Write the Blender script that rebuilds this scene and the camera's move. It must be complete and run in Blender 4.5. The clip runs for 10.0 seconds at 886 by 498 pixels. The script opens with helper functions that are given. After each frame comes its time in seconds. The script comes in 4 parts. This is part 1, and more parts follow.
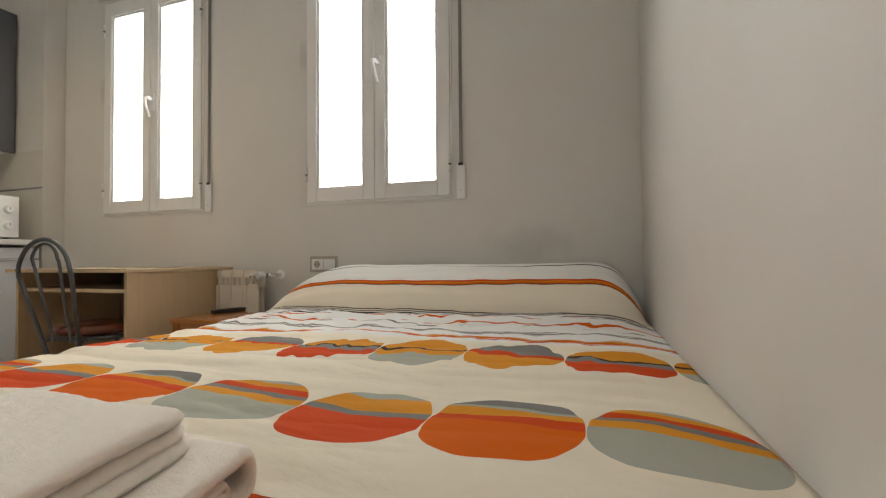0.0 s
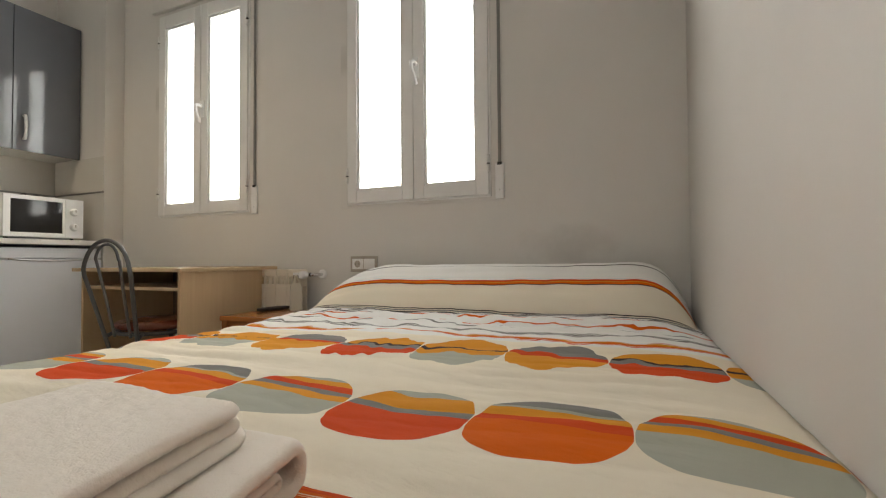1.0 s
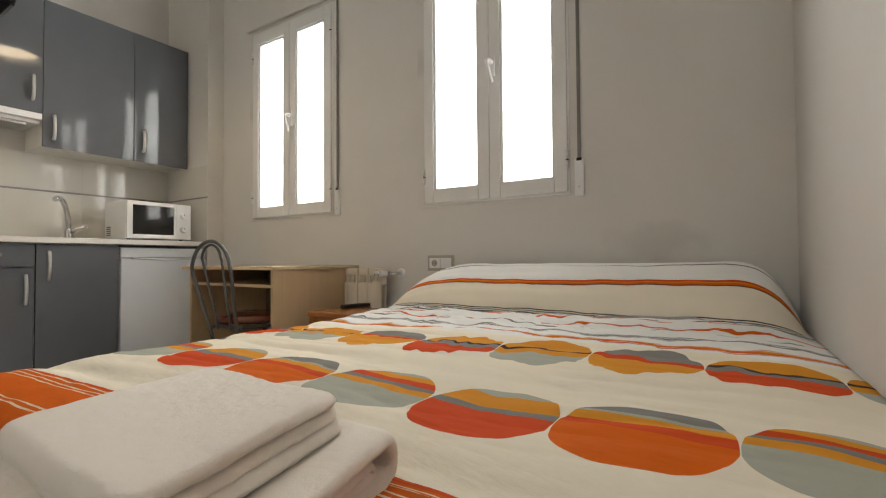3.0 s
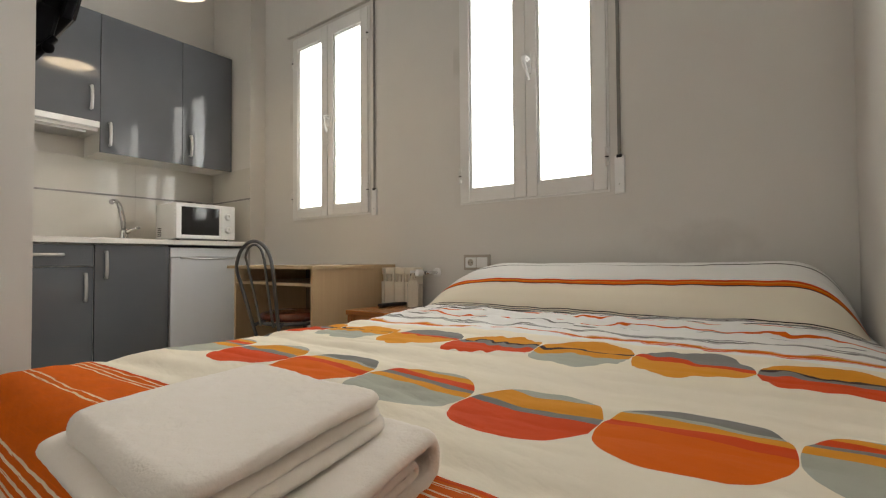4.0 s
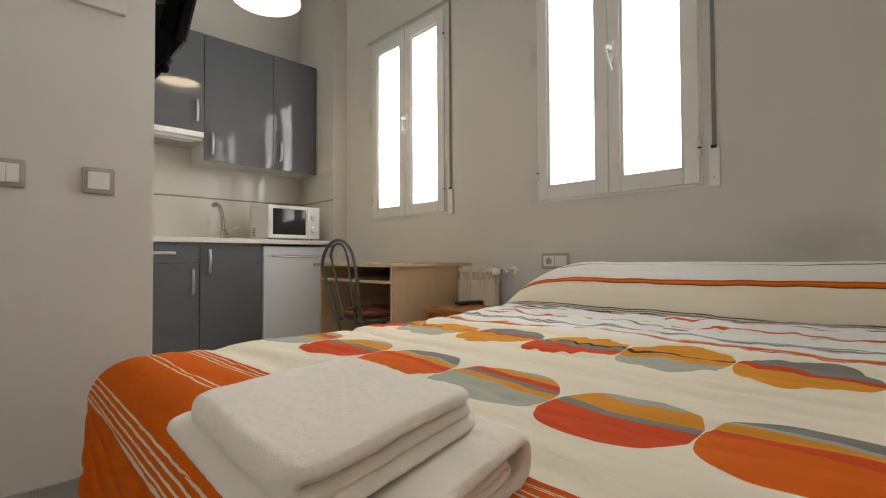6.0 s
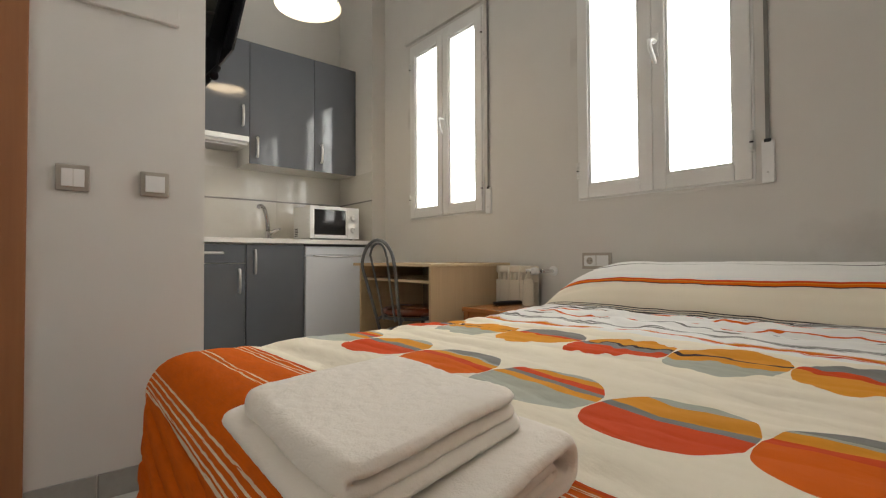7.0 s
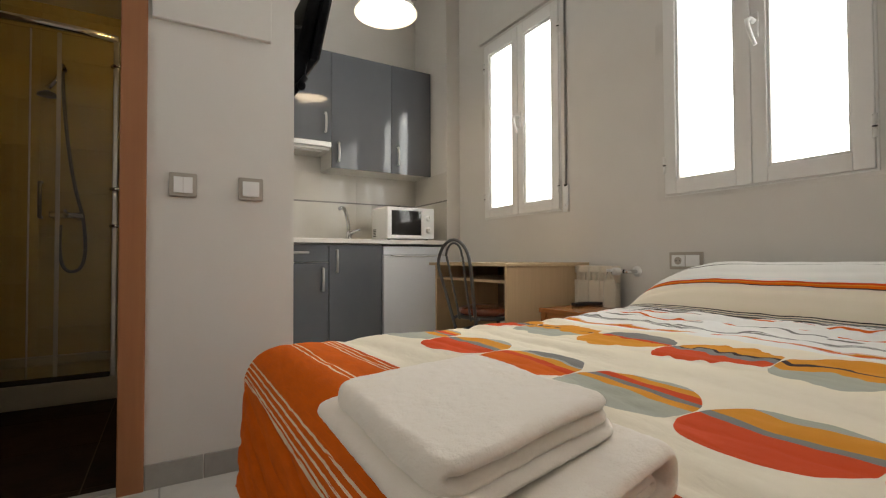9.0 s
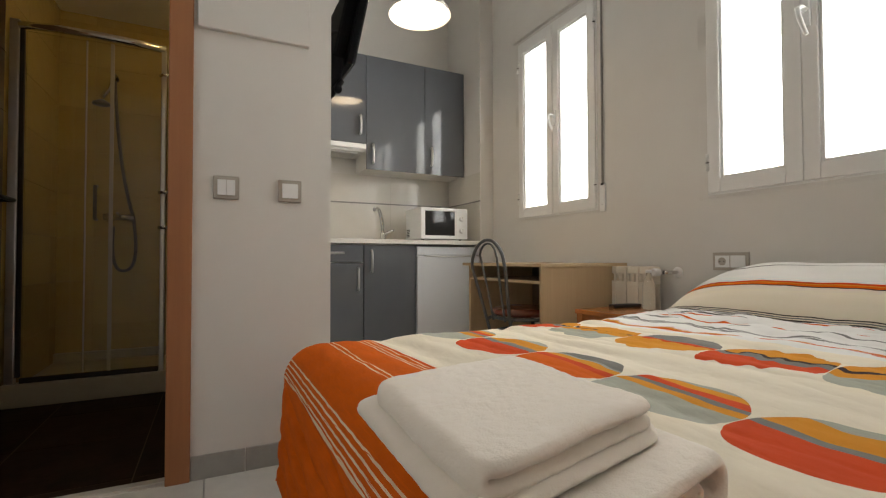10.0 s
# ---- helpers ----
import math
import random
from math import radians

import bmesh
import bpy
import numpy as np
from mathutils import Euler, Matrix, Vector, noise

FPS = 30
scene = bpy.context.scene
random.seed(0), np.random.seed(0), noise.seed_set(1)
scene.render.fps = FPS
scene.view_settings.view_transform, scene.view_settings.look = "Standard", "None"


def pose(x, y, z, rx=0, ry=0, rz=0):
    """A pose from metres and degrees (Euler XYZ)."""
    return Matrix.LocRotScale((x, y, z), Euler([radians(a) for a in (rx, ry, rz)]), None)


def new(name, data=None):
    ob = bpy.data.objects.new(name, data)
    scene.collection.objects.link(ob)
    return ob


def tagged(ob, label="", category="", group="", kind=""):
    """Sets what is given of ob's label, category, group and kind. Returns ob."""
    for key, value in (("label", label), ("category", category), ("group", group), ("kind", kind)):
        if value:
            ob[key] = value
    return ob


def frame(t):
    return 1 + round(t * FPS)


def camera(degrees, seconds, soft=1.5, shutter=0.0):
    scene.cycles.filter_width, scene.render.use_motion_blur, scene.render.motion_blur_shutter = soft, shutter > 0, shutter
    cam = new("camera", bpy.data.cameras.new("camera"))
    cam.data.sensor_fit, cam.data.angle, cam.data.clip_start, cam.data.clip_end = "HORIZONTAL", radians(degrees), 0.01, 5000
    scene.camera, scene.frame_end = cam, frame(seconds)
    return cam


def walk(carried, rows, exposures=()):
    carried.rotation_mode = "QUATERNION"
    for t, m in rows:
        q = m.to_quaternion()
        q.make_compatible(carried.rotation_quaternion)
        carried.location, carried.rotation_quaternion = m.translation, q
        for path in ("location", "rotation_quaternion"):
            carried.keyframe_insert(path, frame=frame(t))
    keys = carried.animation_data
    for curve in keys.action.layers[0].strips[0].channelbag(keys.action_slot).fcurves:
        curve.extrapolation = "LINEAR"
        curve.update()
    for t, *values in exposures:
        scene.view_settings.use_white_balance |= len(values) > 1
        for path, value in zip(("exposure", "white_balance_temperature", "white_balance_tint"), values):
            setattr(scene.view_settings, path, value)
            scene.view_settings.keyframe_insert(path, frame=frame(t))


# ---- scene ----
EXPO, KELVIN, WIN_POWER, DAYLIGHT = -0.59, 7000.0, 34.0, (0.96, 0.98, 1.0)
LAMP_GLOW, SPOT_GLOW, FILL_POWER = 23.0, 38.0, 12.0
cam = camera(87.57, 10.0, soft=1.2)
# seconds, eye x, y, z, pitch, yaw, roll
ROWS = [
    (0, -0.1557, -2.1323, 0.7499, 1.382, 18.949, 0.439),
    (0.5, -0.1587, -2.1332, 0.7494, 1.385, 20.801, 0.431),
    (1, -0.1642, -2.1364, 0.7495, 1.410, 23.495, 0.416),
    (1.5, -0.1665, -2.1381, 0.7493, 1.425, 25.859, 0.417),
    (2, -0.1699, -2.1395, 0.7490, 1.416, 28.021, 0.413),
    (2.5, -0.1738, -2.1421, 0.7488, 1.400, 30.303, 0.392),
    (4, -0.1853, -2.1485, 0.7489, 1.337, 36.838, 0.384),
    (4.5, -0.1886, -2.1503, 0.7486, 1.312, 38.878, 0.369),
    (5, -0.1925, -2.1536, 0.7485, 1.282, 41.084, 0.335),
    (5.5, -0.1969, -2.1573, 0.7486, 1.231, 43.472, 0.291),
    (7, -0.2066, -2.1674, 0.7485, 1.183, 50.403, 0.262),
    (7.5, -0.2092, -2.1702, 0.7491, 1.180, 52.564, 0.254),
    (8, -0.2132, -2.1735, 0.7490, 1.175, 54.931, 0.222),
    (8.5, -0.2165, -2.1758, 0.7486, 1.179, 57.104, 0.208),
    (9, -0.2179, -2.1788, 0.7473, 1.198, 59.388, 0.204),
    (9.5, -0.2197, -2.1812, 0.7470, 1.229, 61.382, 0.181),
    (10, -0.2213, -2.1847, 0.7475, 1.243, 63.425, 0.129),
]
walk(cam, [(t, pose(x, y, z, 90 + pitch, roll, yaw)) for t, x, y, z, pitch, yaw, roll in ROWS],
     exposures=[(0.0, EXPO, KELVIN, 10.0), (10.0, EXPO, KELVIN, 10.0)])

# ---------------------------------------------------------------- light
world = bpy.data.worlds.new("world")
scene.world = world
world.use_nodes = True
wn = world.node_tree.nodes
sky = wn.new("ShaderNodeTexSky")
sky.sky_type = "NISHITA"
sky.sun_disc = False
sky.sun_elevation = radians(40)
sky.sun_rotation = radians(150)
world.node_tree.links.new(sky.outputs[0], wn["Background"].inputs[0])
wn["Background"].inputs[1].default_value = 0.12


def window_daylight(x, power):
    """Daylight scattered by the frosted panes of a window, in its opening."""
    data = bpy.data.lights.new("window_daylight", "AREA")
    data.shape, data.size, data.size_y = "RECTANGLE", 0.80, 1.36
    data.energy, data.color = power, DAYLIGHT
    ob = new("window_daylight", data)
    ob.matrix_world = pose(x, 0.060, 1.7525, -90, 0, 0)
    return ob


window_daylight(-2.805, WIN_POWER)
window_daylight(-1.25, WIN_POWER)
# fill light from an unseen window, added behind the bed's foot
behind = window_daylight(-0.95, FILL_POWER)
behind.matrix_world = pose(-0.95, -3.96, 1.7525, 90, 0, 0)

# ---------------------------------------------------------------- materials


class Nodes:
    """Short hand for a material's node tree."""

    def __init__(self, name):
        self.mat = bpy.data.materials.new(name)
        self.mat.use_nodes = True
        self.tree = self.mat.node_tree
        self.bsdf = self.tree.nodes["Principled BSDF"]

    def add(self, kind, **inputs):
        node = self.tree.nodes.new(kind)
        for key, value in inputs.items():
            self.put(node.inputs[key.replace("_", " ")], value)
        return node

    def put(self, socket, value):
        if isinstance(value, bpy.types.NodeSocket):
            self.tree.links.new(value, socket)
        else:
            socket.default_value = value

    def math(self, op, a, b=0.0, c=0.0):
        node = self.tree.nodes.new("ShaderNodeMath")
        node.operation = op
        for i, v in enumerate((a, b, c)):
            self.put(node.inputs[i], v)
        return node.outputs[0]

    def mix(self, f, a, b):
        node = self.tree.nodes.new("ShaderNodeMix")
        node.data_type = "RGBA"
        self.put(node.inputs[0], f)
        self.put(node.inputs[6], a if isinstance(a, bpy.types.NodeSocket) else (*a, 1))
        self.put(node.inputs[7], b if isinstance(b, bpy.types.NodeSocket) else (*b, 1))
        return node.outputs[2]

    def noise(self, vec, scale, detail=3.0, rough=0.55):
        node = self.add("ShaderNodeTexNoise", Vector=vec, Scale=scale, Detail=detail, Roughness=rough)
        return node.outputs["Fac"]

    def ramp(self, fac, stops, constant=True):
        node = self.tree.nodes.new("ShaderNodeValToRGB")
        node.color_ramp.interpolation = "CONSTANT" if constant else "LINEAR"
        el = node.color_ramp.elements
        while len(el) < len(stops):
            el.new(0.5)
        for e, (p, c) in zip(el, sorted(stops, key=lambda s: s[0])):
            e.position, e.color = p, (*c, 1)
        self.put(node.inputs[0], fac)
        return node.outputs[0]

    def coords(self, kind="Object"):
        return self.add("ShaderNodeTexCoord").outputs[kind]

    def scaled(self, vec, s):
        node = self.add("ShaderNodeMapping", Vector=vec)
        node.inputs["Scale"].default_value = s
        return node.outputs[0]

    def turned(self, vec, angle):
        node = self.tree.nodes.new("ShaderNodeVectorRotate")
        node.rotation_type = "Z_AXIS"
        self.put(node.inputs["Vector"], vec)
        node.inputs["Angle"].default_value = angle
        return node.outputs[0]

    def bump(self, height, strength, distance=0.01):
        node = self.add("ShaderNodeBump", Height=height, Strength=strength, Distance=distance)
        self.put(self.bsdf.inputs["Normal"], node.outputs[0])

    def set(self, **kw):
        for key, value in kw.items():
            self.put(self.bsdf.inputs[key.replace("_", " ")], (*value, 1) if isinstance(value, tuple) and len(value) == 3 else value)
        return self.mat


def surface(name, a, b, rough=0.5, metal=0.0, big=3.0, fine=60.0, bump=0.1, dist=0.002, stretch=(1, 1, 1), spread=0.12, coat=0.0, piece=0.0, spec=0.5):
    """A plain real surface: two colours mixed at two scales, a fine relief and uneven gloss."""
    n = Nodes(name)
    v = n.scaled(n.coords(), stretch)
    large, small = n.noise(v, big, 4.0), n.noise(v, fine, 3.0)
    f = n.math("ADD", n.math("MULTIPLY", large, 0.7), n.math("MULTIPLY", small, 0.3))
    f = n.math("MULTIPLY_ADD", n.math("SUBTRACT", f, 0.5), 2.2, 0.5)
    if piece:
        rnd = n.add("ShaderNodeObjectInfo").outputs["Random"]
        f = n.math("ADD", f, n.math("MULTIPLY", n.math("SUBTRACT", rnd, 0.5), piece))
    f = n.math("MINIMUM", n.math("MAXIMUM", f, 0.0), 1.0)
    r = n.math("MULTIPLY_ADD", n.math("SUBTRACT", large, 0.5), spread, rough)
    n.set(Base_Color=n.mix(f, a, b), Roughness=r, Metallic=metal)
    n.set(Specular_IOR_Level=spec)
    if coat:
        n.set(Coat_Weight=coat, Coat_Roughness=0.06)
    if bump:
        n.bump(small, bump, dist)
    return n.mat


def wood(name, a, b, rough=0.45, axis=0, scale=1.0):
    """Wood with long grain along one axis."""
    n = Nodes(name)
    st = [22.0 * scale] * 3
    st[axis] = 1.3 * scale
    v = n.scaled(n.coords(), st)
    g = n.noise(v, 1.0, 5.0, 0.6)
    st2 = [90.0 * scale] * 3
    st2[axis] = 4.0 * scale
    pores = n.noise(n.scaled(n.coords(), st2), 1.0, 2.0)
    f = n.math("MULTIPLY_ADD", n.math("SUBTRACT", n.math("ADD", n.math("MULTIPLY", g, 0.75), n.math("MULTIPLY", pores, 0.25)), 0.5), 1.7, 0.5)
    f = n.math("MINIMUM", n.math("MAXIMUM", f, 0.0), 1.0)
    n.set(Base_Color=n.mix(f, a, b), Roughness=n.math("MULTIPLY_ADD", pores, 0.15, rough - 0.07))
    n.bump(pores, 0.08, 0.001)
    return n.mat


def glow(name, color, strength):
    n = Nodes(name)
    return n.set(Base_Color=(0.85, 0.84, 0.8), Roughness=0.35, Emission_Color=color, Emission_Strength=strength)




def painted_wall():
    """White emulsion, rolled on, with a rubbed grey patch over the pillow."""
    n = Nodes("wall_paint")
    v = n.coords()
    sep = n.add("ShaderNodeSeparateXYZ", Vector=v)
    large, small = n.noise(v, 1.3, 4.0), n.noise(v, 220.0, 3.0)
    col = n.mix(n.math("MULTIPLY_ADD", n.math("SUBTRACT", large, 0.5), 1.6, 0.5), (0.675, 0.652, 0.616), (0.615, 0.592, 0.556))
    u = n.math("DIVIDE", n.math("ADD", sep.outputs[0], 0.46), 0.24)
    w = n.math("DIVIDE", n.math("SUBTRACT", sep.outputs[2], 0.82), 0.10)
    d = n.math("SQRT", n.math("ADD", n.math("MULTIPLY", u, u), n.math("MULTIPLY", w, w)))
    d = n.math("ADD", d, n.math("MULTIPLY", n.math("SUBTRACT", n.noise(v, 11.0, 4.0), 0.5), 1.5))
    rub = n.math("MULTIPLY", n.math("MINIMUM", n.math("MAXIMUM", n.math("SUBTRACT", 1.0, d), 0.0), 0.8), 0.32)
    rub = n.math("MULTIPLY", rub, n.math("GREATER_THAN", sep.outputs[1], -0.05))
    n.set(Base_Color=n.mix(rub, col, (0.30, 0.28, 0.255)), Roughness=n.math("MULTIPLY_ADD", n.math("SUBTRACT", large, 0.5), 0.12, 0.62))
    roller = n.math("ADD", n.math("MULTIPLY", small, 0.6), n.noise(v, 45.0, 3.0))
    n.bump(roller, 0.10, 0.002)
    return n.mat


wall_paint = painted_wall()
ceiling_paint = surface("ceiling_paint", (0.80, 0.79, 0.77), (0.74, 0.73, 0.71), 0.8, big=1.0, fine=160, bump=0.06)
window_paint = surface("window_paint", (0.77, 0.765, 0.745), (0.72, 0.715, 0.695), 0.32, big=4, fine=90, bump=0.03)
grey_gloss = surface("grey_gloss_laminate", (0.122, 0.130, 0.145), (0.107, 0.114, 0.128), 0.06, big=2, fine=7, bump=0.012, dist=0.003, spread=0.03)
carcass_white = surface("carcass_white", (0.72, 0.70, 0.66), (0.66, 0.64, 0.60), 0.45, bump=0.03)
fridge_white = surface("fridge_white", (0.64, 0.655, 0.68), (0.585, 0.60, 0.63), 0.35, big=2, fine=300, bump=0.05, dist=0.0008)
worktop_white = surface("worktop_white", (0.74, 0.72, 0.68), (0.66, 0.64, 0.60), 0.35, fine=120, bump=0.03)
plastic_white = surface("plastic_white", (0.80, 0.80, 0.79), (0.74, 0.74, 0.73), 0.35, fine=200, bump=0.02)
frame_grey = surface("frame_grey_plastic", (0.42, 0.38, 0.33), (0.36, 0.325, 0.28), 0.40, fine=200, bump=0.03)
plastic_black = surface("plastic_black", (0.012, 0.012, 0.013), (0.008, 0.008, 0.009), 0.5, fine=150, bump=0.05)
tv_black = surface("television_black", (0.005, 0.005, 0.006), (0.003, 0.003, 0.004), 0.65, fine=300, bump=0.1, spec=0.06)
black_gloss = surface("black_glass", (0.012, 0.012, 0.013), (0.010, 0.010, 0.012), 0.08, bump=0)
strap_grey = surface("strap_grey", (0.25, 0.24, 0.225), (0.18, 0.175, 0.165), 0.8, stretch=(1, 1, 1), fine=400, bump=0.3)
chrome = surface("chrome", (0.74, 0.74, 0.74), (0.66, 0.66, 0.67), 0.12, 1.0, fine=50, bump=0.01, spread=0.08)
satin_metal = surface("satin_metal", (0.62, 0.61, 0.60), (0.52, 0.51, 0.50), 0.3, 1.0, fine=200, bump=0.03)
chair_metal = surface("chair_metal", (0.14, 0.142, 0.142), (0.10, 0.102, 0.102), 0.36, 0.85, fine=150, bump=0.03)
strip_pale = surface("pale_plastic_strip", (0.50, 0.47, 0.38), (0.42, 0.39, 0.31), 0.35, fine=90, bump=0.03)
hose_metal = surface("hose_metal", (0.20, 0.19, 0.17), (0.13, 0.12, 0.11), 0.4, 1.0, fine=300, bump=0.2)
steel = surface("stainless_steel", (0.55, 0.55, 0.55), (0.45, 0.45, 0.45), 0.3, 1.0, stretch=(1, 20, 1), fine=80, bump=0.04)
birch = wood("birch_laminate", (0.56, 0.40, 0.235), (0.46, 0.32, 0.18), 0.42, 2)
birch_top = wood("birch_laminate_top", (0.62, 0.47, 0.30), (0.53, 0.385, 0.23), 0.24, 0)
# the birch again, darkened to hold the shade inside the desk
birch_shaded = wood("birch_laminate_shaded", (0.15, 0.095, 0.05), (0.105, 0.066, 0.035), 0.5, 0)
pine = wood("stained_pine", (0.42, 0.155, 0.034), (0.27, 0.085, 0.018), 0.22, 0)
door_wood = wood("door_trim_wood", (0.36, 0.150, 0.060), (0.27, 0.108, 0.043), 0.42, 2)
seat_red = surface("seat_red_vinyl", (0.15, 0.034, 0.014), (0.095, 0.022, 0.010), 0.28, fine=120, bump=0.1)
radiator_white = surface("radiator_white", (0.75, 0.685, 0.57), (0.69, 0.625, 0.515), 0.35, bump=0.02)
floor_tile = surface("floor_tile_light", (0.60, 0.585, 0.55), (0.47, 0.455, 0.425), 0.25, big=2.5, fine=18, bump=0.03, piece=0.3)
grout = surface("grout_grey", (0.42, 0.41, 0.39), (0.32, 0.31, 0.30), 0.9, fine=300, bump=0.3)
dark_grout = surface("grout_dark_brown", (0.060, 0.040, 0.024), (0.040, 0.026, 0.016), 0.9, fine=300, bump=0.3)
skirting_tile = surface("skirting_tile_grey", (0.36, 0.345, 0.32), (0.27, 0.26, 0.24), 0.3, big=9, fine=50, bump=0.03, piece=0.5)
white_tile = surface("white_wall_tile", (0.68, 0.655, 0.60), (0.63, 0.605, 0.555), 0.06, big=2, fine=9, bump=0.015, dist=0.003, spread=0.03, piece=0.2)
listello_grey = surface("listello_grey", (0.34, 0.33, 0.31), (0.26, 0.25, 0.24), 0.25, fine=90, bump=0.05)
cream_tile = surface("cream_bath_tile", (0.52, 0.41, 0.19), (0.41, 0.315, 0.14), 0.2, big=2.5, fine=25, bump=0.04, piece=0.5)
brown_tile = surface("brown_bath_tile", (0.085, 0.04, 0.018), (0.04, 0.019, 0.010), 0.4, big=5, fine=30, bump=0.15, piece=0.5)
slate_tile = surface("dark_floor_tile", (0.026, 0.013, 0.007), (0.008, 0.005, 0.0035), 0.75, big=6, fine=35, bump=0.25, dist=0.004, piece=0.6, spec=0.12)
tray_white = surface("shower_tray", (0.44, 0.40, 0.31), (0.37, 0.335, 0.26), 0.35, bump=0.03)
shade_white = surface("shade_white_enamel", (0.86, 0.85, 0.82), (0.82, 0.81, 0.78), 0.4, fine=200, bump=0.02)
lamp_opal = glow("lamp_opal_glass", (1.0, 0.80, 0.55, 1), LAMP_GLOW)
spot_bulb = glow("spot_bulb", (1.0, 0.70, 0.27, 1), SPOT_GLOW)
rubber = surface("rubber_black", (0.02, 0.02, 0.02), (0.03, 0.03, 0.03), 0.8)
mattress_cloth = surface("mattress_cloth", (0.7, 0.68, 0.63), (0.62, 0.60, 0.56), 0.9, fine=200, bump=0.2)


def clear_glass(name, tint, rough, ior=1.45):
    n = Nodes(name)
    return n.set(Base_Color=tint, Roughness=rough, Transmission_Weight=1.0, IOR=ior)


pane_glass = clear_glass("window_glass", (0.97, 0.99, 0.98), 0.02)
shower_glass = clear_glass("shower_glass", (0.97, 0.975, 0.96), 0.01, 1.3)


bottle_plastic = clear_glass("bottle_plastic", (0.97, 0.98, 0.98), 0.03, 1.15)


def towel_cloth():
    """Off-white terry, with loops."""
    n = Nodes("terry_cloth")
    v = n.coords()
    loops = n.noise(v, 420.0, 2.0, 0.7)
    big = n.noise(v, 14.0, 3.0)
    n.set(Base_Color=n.mix(big, (0.92, 0.845, 0.75), (0.885, 0.80, 0.70)), Roughness=0.95, Specular_IOR_Level=0.10, Sheen_Weight=0.35, Sheen_Roughness=0.6)
    h = n.math("ADD", n.math("MULTIPLY", loops, 0.5), n.math("MULTIPLY", n.noise(v, 95.0, 4.0), 0.9))
    n.bump(h, 0.50, 0.0035)
    return n.mat


terry = towel_cloth()

CREAM, WHITE, THREAD = (0.905, 0.83, 0.685), (0.89, 0.885, 0.86), (0.88, 0.74, 0.55)
ORANGE, RED, MUSTARD = (0.73, 0.128, 0.006), (0.67, 0.070, 0.013), (0.74, 0.305, 0.030)
GREY, PALE, DARK = (0.235, 0.235, 0.225), (0.44, 0.455, 0.385), (0.05, 0.035, 0.035)


def spread_cloth():
    """Printed quilt: two rows of striped discs, wavy stripes to the head and an orange foot. The UV map holds the unfolded cloth in metres."""
    n = Nodes("printed_quilt")
    uv = n.add("ShaderNodeUVMap").outputs[0]
    sep = n.add("ShaderNodeSeparateXYZ", Vector=uv)
    x, y = sep.outputs[0], sep.outputs[1]
    wob = n.math("SUBTRACT", n.noise(uv, 7.0, 2.0), 0.5)
    wob2 = n.math("SUBTRACT", n.noise(uv, 26.0, 2.0), 0.5)
    soft = n.math("SUBTRACT", n.noise(uv, 8.0, 0.0), 0.5)
    pucker = n.math("SUBTRACT", n.noise(n.scaled(uv, (15.0, 5.0, 1.0)), 1.0, 1.0), 0.5)

    def discs(index, cy, half, styles, tilt, ripple):
        """The colour and mask of a row of discs whose running number across the bed is index."""
        cell = n.math("FLOOR", index)
        a = n.math("MULTIPLY", n.math("SUBTRACT", n.math("SUBTRACT", index, cell), 0.5), 2.0)
        b = n.math("DIVIDE", n.math("SUBTRACT", y, cy), half)
        b = n.math("ADD", b, n.math("ADD", n.math("MULTIPLY", soft, 0.16), n.math("MULTIPLY", pucker, ripple)))
        r = n.math("ADD", n.math("POWER", n.math("ABSOLUTE", a), 2.25), n.math("POWER", n.math("ABSOLUTE", b), 2.25))
        inside = n.math("LESS_THAN", r, 0.985)
        s = n.math("ADD", b, n.math("MULTIPLY", a, tilt))
        s = n.math("ADD", s, n.math("MULTIPLY", wob, 0.16))
        f = n.math("MULTIPLY_ADD", s, 0.5, 0.5)
        kind = n.math("MODULO", n.math("ADD", cell, 30.0), 3.0)
        col = n.ramp(f, styles[0])
        for i in (1, 2):
            col = n.mix(n.math("COMPARE", kind, float(i), 0.1), col, n.ramp(f, styles[i]))
        return inside, col

    pale = [(0.0, PALE), (0.56, MUSTARD), (0.67, GREY), (0.75, RED), (0.84, MUSTARD), (0.93, PALE)]
    orange = [(0.0, ORANGE), (0.53, RED), (0.65, MUSTARD), (0.765, PALE), (0.80, GREY)]
    red = [(0.0, RED), (0.54, GREY), (0.65, MUSTARD), (0.88, PALE)]
    # near row: the discs widen a little towards the free side of the bed
    def running(x0, pitch, more, x=x):
        root = n.math("SQRT", n.math("MAXIMUM", n.math("MULTIPLY_ADD", n.math("SUBTRACT", x0, x), 4 * more, pitch * pitch), 0.0))
        return n.math("DIVIDE", n.math("SUBTRACT", root, pitch), 2 * more)

    # the cloth is pulled towards the wall and the foot round the fourth disc
    pull = n.math("DIVIDE", n.math("ADD", x, 0.55), 0.16)
    pull = n.math("EXPONENT", n.math("MULTIPLY", n.math("MULTIPLY", pull, pull), -1.0))
    near = running(0.026, 0.215, 0.0060, n.math("MULTIPLY_ADD", pull, -0.018, x))
    m1, c1 = discs(near, n.math("MULTIPLY_ADD", pull, -0.011, n.math("MULTIPLY_ADD", n.math("SINE", n.math("MULTIPLY", x, 2.4)), 0.012, -1.440)), 0.121, (pale, orange, red), -0.07, 0.10)
    red2 = [(0.0, RED), (0.50, GREY), (0.61, DARK), (0.66, MUSTARD), (0.90, MUSTARD)]
    orange2 = [(0.0, MUSTARD), (0.52, RED), (0.66, GREY)]
    pale2 = [(0.0, PALE), (0.40, MUSTARD), (0.56, DARK), (0.63, MUSTARD)]
    far = running(-0.016, 0.23, 0.004)
